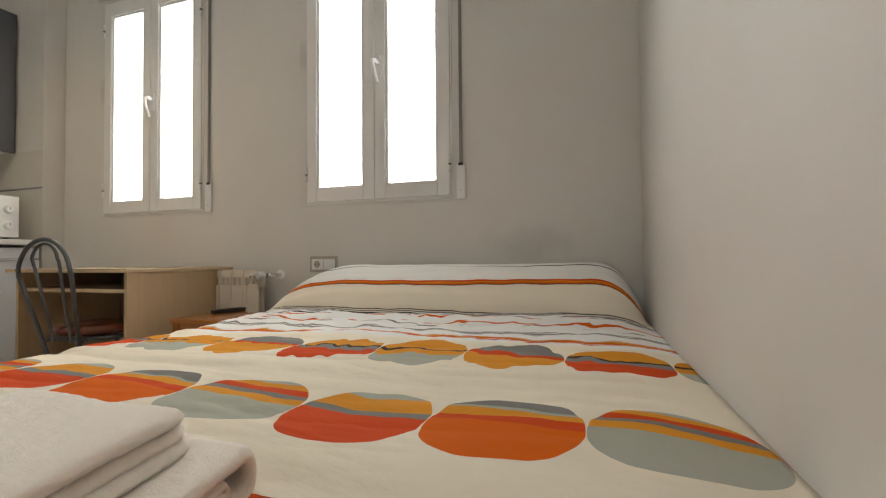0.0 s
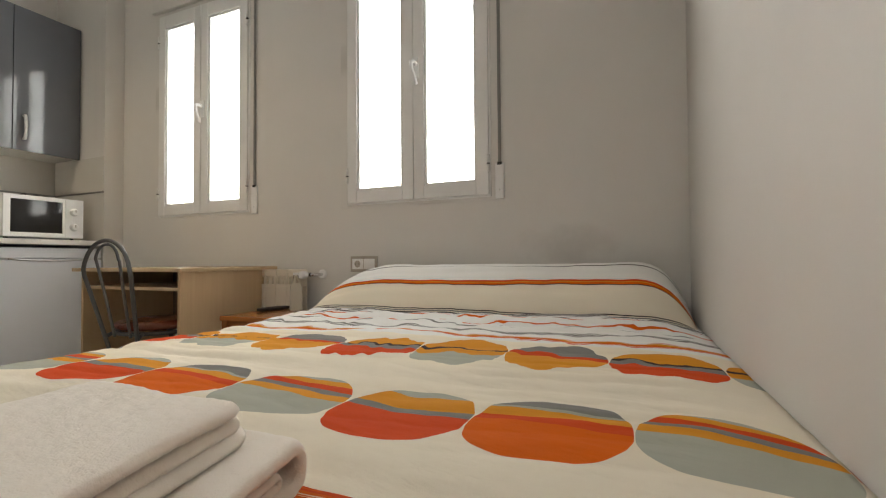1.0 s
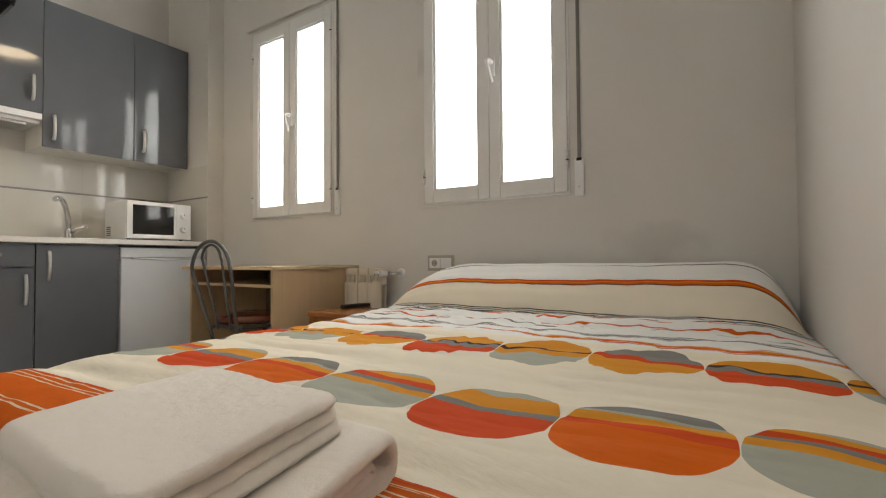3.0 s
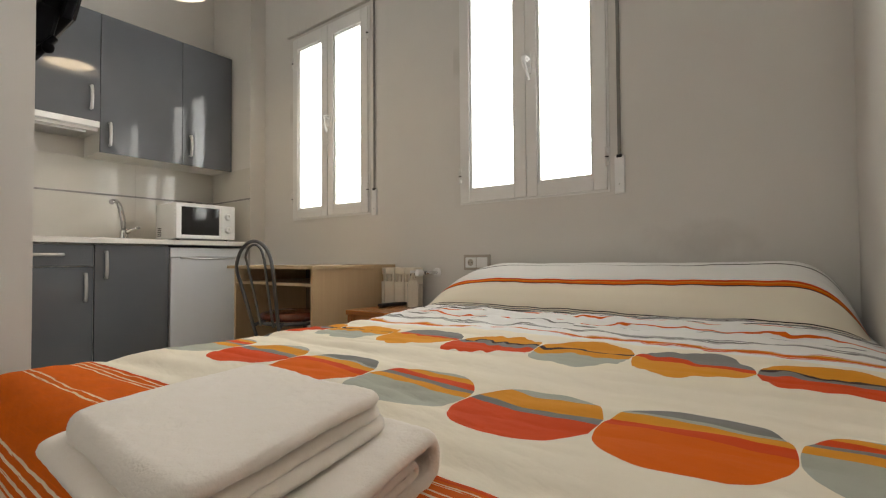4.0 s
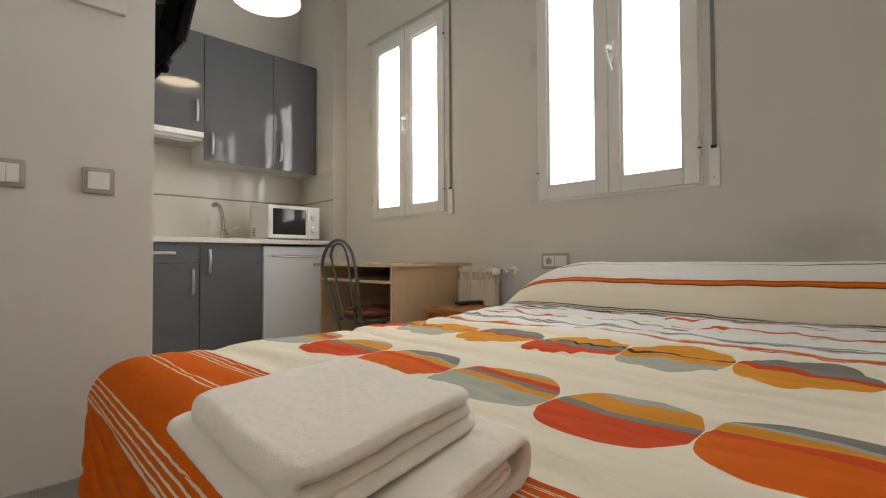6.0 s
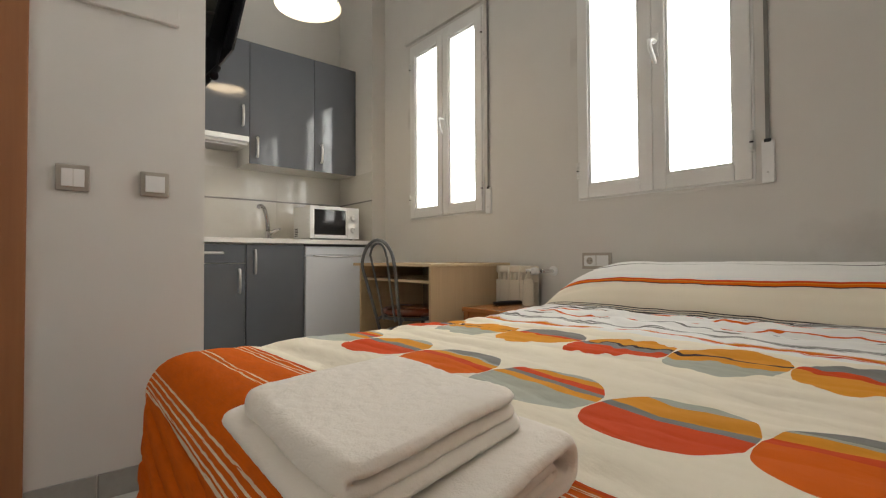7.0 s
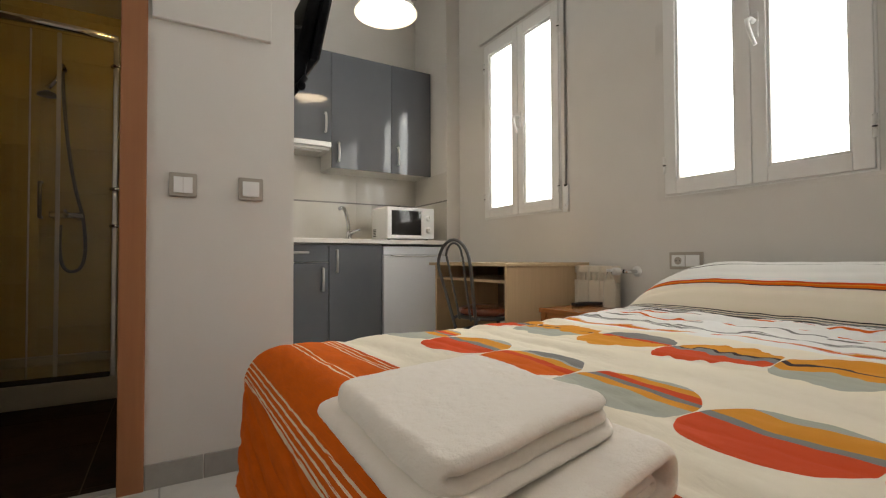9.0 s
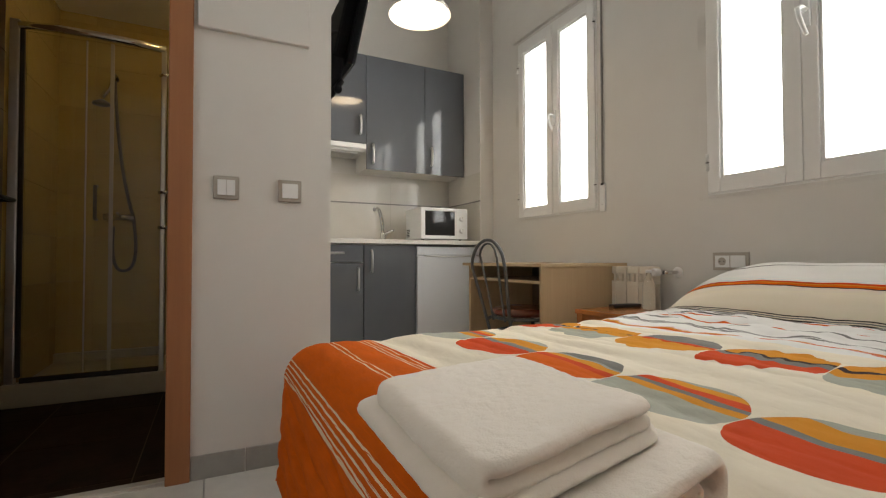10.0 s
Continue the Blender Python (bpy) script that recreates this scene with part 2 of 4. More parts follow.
    m2, c2 = discs(far, n.math("MULTIPLY_ADD", x, 0.03, -0.968), 0.138, (red2, orange2, pale2), -0.04, 0.75)

    # print that is a little uneven within each colour
    base = n.mix(n.noise(uv, 3.0, 3.0), CREAM, tuple(v * 0.94 for v in CREAM))
    # wavy stripes towards the head
    sy = n.math("ADD", n.math("MULTIPLY_ADD", x, -0.01, y), n.math("MULTIPLY", wob, 0.075))
    sy = n.math("ADD", sy, n.math("MULTIPLY_ADD", pucker, 0.035, n.math("MULTIPLY", wob2, 0.010)))
    # most of the thin lines break off and begin again
    gap = n.math("GREATER_THAN", n.noise(n.scaled(uv, (5.0, 26.0, 1.0)), 1.0, 1.0), 0.57)
    # dark print next to the pillow also carries the shade of its crease
    lines = ((-0.738, 0.006, RED), (-0.7315, 0.017, ORANGE), (-0.714, 0.012, MUSTARD), (-0.7015, 0.004, RED), (-0.622, 0.005, DARK), (-0.616, 0.011, GREY), (-0.598, 0.009, GREY), (-0.524, 0.008, GREY),
             (-0.486, 0.012, ORANGE), (-0.412, 0.011, ORANGE), (-0.390, 0.006, DARK), (-0.356, 0.009, GREY), (-0.346, 0.008, DARK), (-0.337, 0.012, GREY), (-0.324, 0.009, DARK))
    lo, hi = -0.80, -0.10
    stops = [(0.0, CREAM), (0.03, WHITE)]
    for p, w, c in lines:
        stops += [((p - lo) / (hi - lo), c), ((p + w - lo) / (hi - lo), WHITE)]
    band = n.ramp(n.math("DIVIDE", n.math("SUBTRACT", sy, lo), hi - lo), stops)
    band = n.mix(n.math("MULTIPLY", gap, n.math("COMPARE", sy, -0.475, 0.105)), band, WHITE)
    col = n.mix(n.math("GREATER_THAN", sy, lo), base, band)
    col = n.mix(m2, col, c2)
    col = n.mix(m1, col, c1)
    # orange foot with dry white lines
    fy = n.math("ADD", y, n.math("MULTIPLY", wob2, 0.004))
    lo, hi = -2.75, -1.70
    stops = [(0.0, ORANGE)]
    for p, w in ((-2.026, 0.0075), (-2.012, 0.004), (-2.001, 0.005), (-1.990, 0.004), (-1.978, 0.0035), (-1.868, 0.004), (-1.852, 0.0035), (-1.776, 0.0035), (-1.762, 0.0035), (-1.748, 0.0035)):
        stops += [((p - lo) / (hi - lo), THREAD), ((p + w - lo) / (hi - lo), ORANGE)]
    stops += [((-1.738 - lo) / (hi - lo), RED), ((-1.731 - lo) / (hi - lo), CREAM)]
    foot = n.ramp(n.math("DIVIDE", n.math("SUBTRACT", fy, lo), hi - lo), stops)
    streak = n.noise(n.scaled(uv, (14.0, 45.0, 1.0)), 1.0, 3.0)
    foot = n.mix(n.math("MULTIPLY", n.math("MAXIMUM", n.math("MULTIPLY_ADD", streak, 2.4, -0.85), 0.0), 0.34), foot, (0.40, 0.07, 0.012))
    dry = n.math("GREATER_THAN", n.noise(n.scaled(uv, (9.0, 260.0, 1.0)), 1.0, 2.0), 0.60)
    foot = n.mix(dry, foot, ORANGE)
    foot = n.mix(n.math("GREATER_THAN", y, -1.731), foot, CREAM)
    col = n.mix(n.math("LESS_THAN", fy, -1.731), col, foot)
    weave = n.noise(uv, 900.0, 1.0)
    tone = n.noise(uv, 55.0, 4.0, 0.7)
    col = n.mix(n.math("MULTIPLY", tone, 0.08), col, (0.30, 0.16, 0.07))
    n.set(Base_Color=col, Roughness=0.85, Specular_IOR_Level=0.08)
    wrinkle = n.noise(n.scaled(n.turned(uv, 0.25), (4.0, 15.0, 1.0)), 1.0, 4.0, 0.6)
    n.bump(n.math("ADD", n.math("MULTIPLY_ADD", wrinkle, 2.6, n.math("MULTIPLY", weave, 0.25)), n.math("MULTIPLY", n.noise(uv, 30.0, 4.0), 0.8)), 0.40, 0.006)
    return n.mat


def bolster_cloth():
    """The head end of the quilt, over the pillow: its second UV axis runs up the front and over the top."""
    n = Nodes("printed_quilt_head")
    uv = n.add("ShaderNodeUVMap").outputs[0]
    sep = n.add("ShaderNodeSeparateXYZ", Vector=uv)
    x, p = sep.outputs[0], sep.outputs[1]
    wob = n.math("SUBTRACT", n.noise(uv, 9.0, 2.0), 0.5)
    q = n.math("ADD", p, n.math("MULTIPLY", wob, 0.012))
    stops = [(0.0, CREAM), (0.020, DARK), (0.023, GREY), (0.027, DARK), (0.034, GREY), (0.037, DARK), (0.041, CREAM), (0.045, GREY), (0.048, CREAM), (0.053, DARK), (0.055, CREAM), (0.166, DARK), (0.168, RED), (0.1715, ORANGE), (0.1765, DARK), (0.1775, MUSTARD), (0.1815, RED), (0.186, CREAM), (0.1875, RED), (0.189, WHITE),
             (0.235, PALE), (0.238, WHITE), (0.258, GREY), (0.260, WHITE), (0.282, DARK), (0.286, WHITE), (0.32, GREY), (0.323, WHITE)]
    col = n.ramp(q, stops)
    weave = n.noise(uv, 900.0, 1.0)
    n.set(Base_Color=col, Roughness=0.85, Specular_IOR_Level=0.08)
    n.bump(n.math("ADD", n.math("MULTIPLY", weave, 0.3), n.noise(uv, 20.0, 3.0)), 0.25, 0.004)
    return n.mat


quilt, quilt_head = spread_cloth(), bolster_cloth()

# ---------------------------------------------------------------- mesh helpers


def box(bm, x0, x1, y0, y1, z0, z1, bevel=0.0, seg=2, m=None):
    made = bmesh.ops.create_cube(bm, size=1.0)
    verts = made["verts"]
    for v in verts:
        v.co = Vector((x0 + (v.co.x + 0.5) * (x1 - x0), y0 + (v.co.y + 0.5) * (y1 - y0), z0 + (v.co.z + 0.5) * (z1 - z0)))
    if bevel:
        edges = list({e for v in verts for e in v.link_edges})
        out = bmesh.ops.bevel(bm, geom=edges, offset=bevel, segments=seg, profile=0.6, affect="EDGES")
        verts = list({v for f in out["faces"] for v in f.verts} | {v for v in verts if v.is_valid})
    if m is not None:
        bmesh.ops.transform(bm, matrix=m, verts=verts)
    return verts


def boxbm(*a, **k):
    bm = bmesh.new()
    box(bm, *a, **k)
    return bm


def tube(bm, pts, r, seg=12, closed=False, caps=True):
    """A round bar along points; r is one radius or one per point."""
    pts = [Vector(p) for p in pts]
    n = len(pts)
    rad = r if isinstance(r, (list, tuple)) else [r] * n
    rings, prev = [], None
    for i, p in enumerate(pts):
        a = pts[(i - 1) % n] if (i or closed) else p
        b = pts[(i + 1) % n] if (i < n - 1 or closed) else p
        d = (b - a).normalized()
        if prev is None:
            prev = d.orthogonal().normalized()
        side = (prev - d * prev.dot(d)).normalized()
        prev = side
        up = d.cross(side)
        rings.append([bm.verts.new(p + rad[i] * (side * math.cos(t) + up * math.sin(t))) for t in (2 * math.pi * k / seg for k in range(seg))])
    for i in range(n if closed else n - 1):
        a, b = rings[i], rings[(i + 1) % n]
        for k in range(seg):
            f = bm.faces.new((a[k], a[(k + 1) % seg], b[(k + 1) % seg], b[k]))
            f.smooth = True
    if caps and not closed:
        bm.faces.new(list(reversed(rings[0])))
        bm.faces.new(rings[-1])


def tubebm(pts, r, seg=12, closed=False):
    bm = bmesh.new()
    tube(bm, pts, r, seg, closed)
    return bm


def lathe(bm, profile, at, seg=40, axis="z"):
    """Turn (radius, height) pairs round an axis through at."""
    at = Vector(at)
    rings = []
    for r, h in profile:
        ring = []
        for k in range(seg):
            t = 2 * math.pi * k / seg
            c, s = r * math.cos(t), r * math.sin(t)
            off = {"z": (c, s, h), "x": (h, c, s), "y": (s, h, c)}[axis]
            ring.append(bm.verts.new(at + Vector(off)))
        rings.append(ring)
    for a, b in zip(rings, rings[1:]):
        for k in range(seg):
            f = bm.faces.new((a[k], a[(k + 1) % seg], b[(k + 1) % seg], b[k]))
            f.smooth = True
    bm.faces.new(list(reversed(rings[0])))
    bm.faces.new(rings[-1])


def lathebm(profile, at, seg=40, axis="z"):
    bm = bmesh.new()
    lathe(bm, profile, at, seg, axis)
    return bm


def arc(p0, p1, p2, n=10):
    """Points on a quadratic curve."""
    p0, p1, p2 = Vector(p0), Vector(p1), Vector(p2)
    return [(1 - t) ** 2 * p0 + 2 * t * (1 - t) * p1 + t * t * p2 for t in (i / n for i in range(n + 1))]


ORIGIN = {}


def thing(name, at, label, category, group=""):
    ob = new(name)
    ob.empty_display_size = 0.1
    ob.location = at
    ORIGIN[ob.name] = Vector(at)
    return tagged(ob, label, category, group)


def meshof(name, bm, material, origin):
    bmesh.ops.recalc_face_normals(bm, faces=bm.faces)
    data = bpy.data.meshes.new(name)
    bm.to_mesh(data)
    bm.free()
    data.transform(Matrix.Translation(-origin))
    data.materials.append(material)
    return data


def part(name, bm, material, parent, label=""):
    """Links a bmesh, drawn in world metres, as one mesh under a thing or a part."""
    origin = ORIGIN[parent.name]
    ob = new(name, meshof(name, bm, material, origin))
    ob.parent = parent
    ORIGIN[ob.name] = origin
    return tagged(ob, label)


def structure(name, bm, material, label, category):
    ob = new(name, meshof(name, bm, material, Vector((0, 0, 0))))
    ORIGIN[ob.name] = Vector((0, 0, 0))
    return tagged(ob, label, category, kind="structure")


def smooth(ob):
    for p in ob.data.polygons:
        p.use_smooth = True
    return ob


TILE_MESH = {}


def tile_mesh(a, b, h, material):
    """A tile a by b, h proud, with a small chamfer; lies in x, y and rises to z."""
    key = (round(a, 4), round(b, 4), h, material.name)
    if key not in TILE_MESH:
        c = min(0.0018, h * 0.6)
        lo = [(0, 0, 0), (a, 0, 0), (a, b, 0), (0, b, 0)]
        mid = [(x, y, h - c) for x, y, _ in lo]
        top = [(c, c, h), (a - c, c, h), (a - c, b - c, h), (c, b - c, h)]
        faces = [(8, 9, 10, 11)]
        for k in range(4):
            j = (k + 1) % 4
            faces += [(k, j, 4 + j, 4 + k), (4 + k, 4 + j, 8 + j, 8 + k)]
        data = bpy.data.meshes.new("tile")
        data.from_pydata(lo + mid + top, [], faces)
        data.materials.append(material)
        TILE_MESH[key] = data
    return TILE_MESH[key]


def tiles(parent, material, m, a0, a1, b0, b1, ta, tb, oa=0.0, ob=0.0, joint=0.003, h=0.006, name="tile"):
    """Tiles over the stretch a0..a1, b0..b1 of the plane m (its x, y axes and its normal), cut at the edges."""
    i = math.floor((a0 - oa) / ta)
    while oa + i * ta < a1 - 0.004:
        j = math.floor((b0 - ob) / tb)
        while ob + j * tb < b1 - 0.004:
            p, q = max(a0, oa + i * ta), min(a1, oa + (i + 1) * ta - joint)
            r, s = max(b0, ob + j * tb), min(b1, ob + (j + 1) * tb - joint)
            if q - p > 0.006 and s - r > 0.006:
                t = new(name, tile_mesh(q - p, s - r, h, material))
                t.matrix_world = m @ Matrix.Translation((p, r, random.uniform(0, 0.0006)))
                t.parent = parent
            j += 1
        i += 1


def plane(o, a, b):
    """A plane's matrix: origin, x axis, y axis."""
    a, b = Vector(a), Vector(b)
    return Matrix.Translation(o) @ Matrix((a, b, a.cross(b))).transposed().to_4x4()

# ---------------------------------------------------------------- structure
RIGHT, BACK, KITCHEN, SWITCH, CORNER, CEIL = 0.03, -3.9, -4.2, -2.015, -1.774, 3.25
NICHE, PIL = -0.13, -3.61
W1, W2, HALF = -2.805, -1.25, 0.415
SILL, HEAD = 1.055, 2.45

bm = boxbm(-4.5, 0.4, -4.2, 0.25, -0.12, -0.006)
floor = structure("floor", bm, grout, "floor of light grey polished tiles with thin grey joints", "floor")

bm = bmesh.new()
edges = [PIL, W1 - HALF, W1 + HALF, W2 - HALF, W2 + HALF, RIGHT - 0.019]
for a, b in ((0, 1), (2, 3), (4, 5)):
    box(bm, edges[a], edges[b], 0, 0.28, 0, CEIL)
for a, b in ((1, 2), (3, 4)):
    box(bm, edges[a], edges[b], 0, 0.28, 0, SILL)
    box(bm, edges[a], edges[b], 0, 0.28, HEAD, CEIL)
wall_window = structure("wall_north", bm, wall_paint, "white painted wall with two window openings, faintly smudged", "wall")


def right_wall(y):
    """The wall beside the bed runs a little out of square."""
    return 0.012 - 0.036 * y


bm = boxbm(0.0, 0.2, BACK - 0.2, 0.28, 0, CEIL)
for v in bm.verts:
    v.co.x += right_wall(v.co.y)
wall_right = structure("wall_east", bm, wall_paint, "plain white painted wall along the bed", "wall")
# opening added in the unseen wall to let the fill light in
FILL_X = -0.95
bm = bmesh.new()
box(bm, -2.115, FILL_X - HALF, BACK - 0.28, BACK, 0, CEIL)
box(bm, FILL_X + HALF, RIGHT + 0.15, BACK - 0.28, BACK, 0, CEIL)
box(bm, FILL_X - HALF, FILL_X + HALF, BACK - 0.28, BACK, 0, SILL)
box(bm, FILL_X - HALF, FILL_X + HALF, BACK - 0.28, BACK, HEAD, CEIL)
wall_back = structure("wall_south", bm, wall_paint, "unseen white painted wall with an added fill window behind the bed's foot", "wall")
pilaster = structure("wall_pilaster", boxbm(KITCHEN - 0.2, PIL, NICHE, 0.28, 0, CEIL), wall_paint, "white painted pier between kitchen niche and windows", "wall")
wall_kitchen = structure("wall_west", boxbm(KITCHEN - 0.2, KITCHEN, -3.5, NICHE, 0, CEIL), wall_paint, "white painted end wall of the kitchen niche", "wall")
bm = bmesh.new()
box(bm, SWITCH - 0.10, SWITCH, -2.285, CORNER, 0, CEIL)
box(bm, SWITCH - 0.10, SWITCH, -3.06, -2.285, 2.06, CEIL)
box(bm, SWITCH - 0.10, SWITCH, BACK, -3.06, 0, CEIL)
wall_switch = structure("wall_bathroom_front", bm, wall_paint, "white painted partition with a doorway to the bathroom", "wall")
wall_part = structure("wall_partition", boxbm(KITCHEN, SWITCH - 0.10, CORNER - 0.10, CORNER, 0, CEIL), wall_paint, "white painted partition between kitchen and bathroom", "wall")
ceiling = structure("ceiling", boxbm(-4.5, 0.4, -4.2, 0.28, CEIL, CEIL + 0.1), ceiling_paint, "plain white painted ceiling", "ceiling")

# bathroom shell
BB = CORNER - 0.10
wall_bath_left = structure("wall_bathroom_south", boxbm(KITCHEN, SWITCH - 0.10, -3.24, -3.13, 0, 2.46), grout, "bathroom wall of dark brown tiles", "wall")
bath_ceiling = structure("ceiling_bathroom", boxbm(KITCHEN, SWITCH - 0.10, -3.13, BB, 2.46, 2.52), ceiling_paint, "low white bathroom ceiling", "ceiling")

floor_bath = structure("floor_bathroom", boxbm(KITCHEN, SWITCH - 0.063, -3.025, -2.318, -0.0058, -0.0012), dark_grout, "dark brown grout under the bathroom floor tiles", "floor")

# door trim
bm = bmesh.new()
box(bm, SWITCH - 0.11, SWITCH + 0.014, -2.318, -2.245, 0, 2.13, 0.004)
box(bm, SWITCH - 0.11, SWITCH + 0.014, -3.10, -3.025, 0, 2.13, 0.004)
box(bm, SWITCH - 0.11, SWITCH + 0.014, -3.025, -2.318, 2.055, 2.13, 0.004)
door_frame = structure("door_1", bm, door_wood, "reddish-brown wooden frame of the open bathroom doorway", "door frame")
threshold = structure("threshold", boxbm(SWITCH - 0.062, SWITCH - 0.03, -3.025, -2.318, -0.004, 0.004, 0.002), floor_tile, "pale stone threshold under the bathroom doorway", "threshold")

# ---------------------------------------------------------------- windows


def window(name, cx, lower):
    """Two casements in a white frame, with handle, hinges, shutter strap and strap winder."""
    w = thing(name, (cx, 0, SILL), "white double casement window with bright frosted panes and a lever handle", "window")
    tagged(w, kind="structure")
    x0, x1, y0, y1 = cx - HALF, cx + HALF, -0.006, 0.050
    f = 0.022
    bm = bmesh.new()
    box(bm, x0, x0 + f, y0, y1, SILL, HEAD, 0.003)
    box(bm, x1 - f, x1, y0, y1, SILL, HEAD, 0.003)
    box(bm, x0 + f, x1 - f, y0, y1, SILL, SILL + f, 0.003)
    box(bm, x0 + f, x1 - f, y0, y1, HEAD - f, HEAD, 0.003)
    part("window_frame", bm, window_paint, w)
    bm = bmesh.new()
    box(bm, x0 - 0.045, x1 + 0.025, -0.0035, 0.0, SILL - 0.014, SILL + 0.004, 0.001)
    box(bm, x0 - 0.045, x0 - 0.002, -0.0025, 0.0, SILL, HEAD, 0.001)
    part("window_trim", bm, wall_paint, w)
    mid = cx
    for a, b in ((x0 + 0.008, mid - 0.001), (mid + 0.001, x1 - 0.008)):
        pa, pb = a + 0.060, b - 0.064
        z0, z1 = SILL + 0.010, HEAD - 0.010
        pz0, pz1 = SILL + 0.077, 2.355
        bm = bmesh.new()
        for bx in ((a, pa, z0, z1), (pb, b, z0, z1), (pa, pb, z0, pz0), (pa, pb, pz1, z1)):
            box(bm, bx[0], bx[1], -0.017, 0.03, bx[2], bx[3], 0.004)
        sash = part("sash", bm, window_paint, w)
        bm = bmesh.new()
        g = 0.013
        for bx in ((pa, pa + g, pz0, pz1), (pb - g, pb, pz0, pz1), (pa + g, pb - g, pz0, pz0 + g), (pa + g, pb - g, pz1 - g, pz1)):
            box(bm, bx[0], bx[1], -0.008, 0.026, bx[2], bx[3], 0.003)
        part("glazing_bead", bm, window_paint, sash)
        pane = part("pane", boxbm(pa + 0.004, pb - 0.004, 0.004, 0.010, pz0 + 0.004, pz1 - 0.004), pane_glass, sash)
        pane.visible_shadow = False
        bm = bmesh.new()
        side = a if a < mid - 0.1 else b
        for z in (SILL + 0.12, SILL + 0.17, 2.22, 2.27):
            tube(bm, [(side, -0.017, z), (side, -0.017, z + 0.034)], 0.008, 10)
        part("hinge", bm, window_paint, sash)
        # black rings stand in for the shade between the hinge knuckles
        for z in (SILL + 0.158, 2.258):
            part("hinge_gap", tubebm([(side, -0.018, z), (side, -0.018, z + 0.004)], 0.0085, 8), plastic_black, sash, "black ring in place of a hinge's shaded gap")
    # cover strip and handle
    part("cover_strip", boxbm(mid - 0.022, mid + 0.002, -0.022, -0.0175, SILL + 0.012, HEAD - 0.012, 0.002), window_paint, w)
    hx, hz = mid + 0.024, 1.745
    bm = boxbm(hx - 0.015, hx + 0.015, -0.028, -0.0175, hz - 0.055, hz + 0.055, 0.004)
    handle = part("handle", bm, plastic_white, w, "white lever handle")
    part("lever", tubebm([(hx, -0.028, hz + 0.015), (hx - 0.004, -0.050, hz + 0.022), (hx - 0.010, -0.066, hz + 0.016), (hx - 0.004, -0.068, hz - 0.02), (hx + 0.006, -0.064, hz - 0.06), (hx + 0.018, -0.058, hz - 0.10)],
                         [0.011, 0.011, 0.010, 0.0095, 0.009, 0.007], 10), plastic_white, handle)
    # strap on the wall beside the window
    sx = x1 + 0.045
    strap = part("shutter_strap", boxbm(sx - 0.0075, sx + 0.0075, -0.010, -0.007, 1.20, HEAD + 0.1), strap_grey, w, "grey woven shutter strap")
    bm = boxbm(sx - 0.022, sx + 0.022, -0.013, 0.0, SILL - 0.012, 1.215, 0.004)
    winder = part("strap_winder", bm, plastic_white, w, "white strap winder plate")
    part("strap_slot", boxbm(sx - 0.012, sx + 0.012, -0.0145, -0.005, 1.205, 1.219, 0.002), plastic_black, winder)
    part("screw", lathebm([(0.004, -0.0145), (0.004, -0.012)], (sx, 0, SILL + 0.03), 10, "y"), satin_metal, winder)
    # shutter box over the head
    bm = boxbm(x0 - 0.06, x1 + 0.022, -0.020, 0.0, lower, lower + 0.26, 0.004)
    sb = part("shutter_box", bm, wall_paint, w, "white painted roller shutter box")
    part("ledge", boxbm(x0 - 0.06, x1 + 0.022, -0.027, -0.0205, lower, lower + 0.014, 0.003), wall_paint, sb)
    return w


window("window_1", W1, 2.475)
window("window_2", W2, 2.475)
# unseen third casement, added round the fill light
fill_win = window("fill_window", FILL_X, 2.475)
fill_win.location, fill_win.rotation_euler = (FILL_X, BACK, SILL), (0, 0, math.pi)
pale_sky = Nodes("overcast_outside")
sky_col = pale_sky.set(Base_Color=(0.9, 0.92, 0.95), Roughness=1.0, Emission_Color=(0.93, 0.97, 1.0, 1), Emission_Strength=4.0)
backdrop = structure("backdrop", boxbm(-9, 6, 3.0, 3.05, -3, 7), sky_col, "bright overcast daylight outside the windows", "sky")

# ---------------------------------------------------------------- bed


def bed():
    b = thing("bed", (-0.85, -1.0, 0), "double bed base with a thick mattress, hidden under a quilt", "bed")
    part("bed_base", boxbm(-1.62, 0.0, -1.93, -0.03, 0.16, 0.24, 0.01), birch, b)
    part("mattress", boxbm(-1.64, 0.0, -1.93, -0.03, 0.245, 0.455, 0.03, 3), mattress_cloth, b)
    for x in (-1.55, -0.08):
        for y in (-1.85, -0.12):
            part("leg", tubebm([(x, y, 0.0), (x, y, 0.16)], [0.022, 0.03], 12), pine, b)


bed()

TOP = 0.490
FOOT_Y, LEFT_X, RAD = -1.860, -1.64, 0.112


def drop(s, r):
    """Horizontal run and fall of cloth s metres past the start of a rounded edge of radius r."""
    if s <= 0:
        return s, 0.0
    q = r * math.pi / 2
    if s < q:
        return r * math.sin(s / r), r * (1 - math.cos(s / r))
    return r + (s - q) * 0.05, r + (s - q)


FOLDS = ((-1.21, 0.06, 0.009, 0.017, 1.0), (-1.15, 0.03, 0.008, 0.014, 4.0), (-1.28, -0.07, 0.007, 0.016, 7.0), (-0.83, 0.03, 0.007, 0.013, 2.0),
         (-0.875, -0.06, 0.006, 0.014, 9.0), (-1.63, 0.06, 0.003, 0.018, 5.0), (-1.04, -0.05, 0.005, 0.013, 11.0), (-1.44, 0.10, 0.005, 0.015, 13.0))


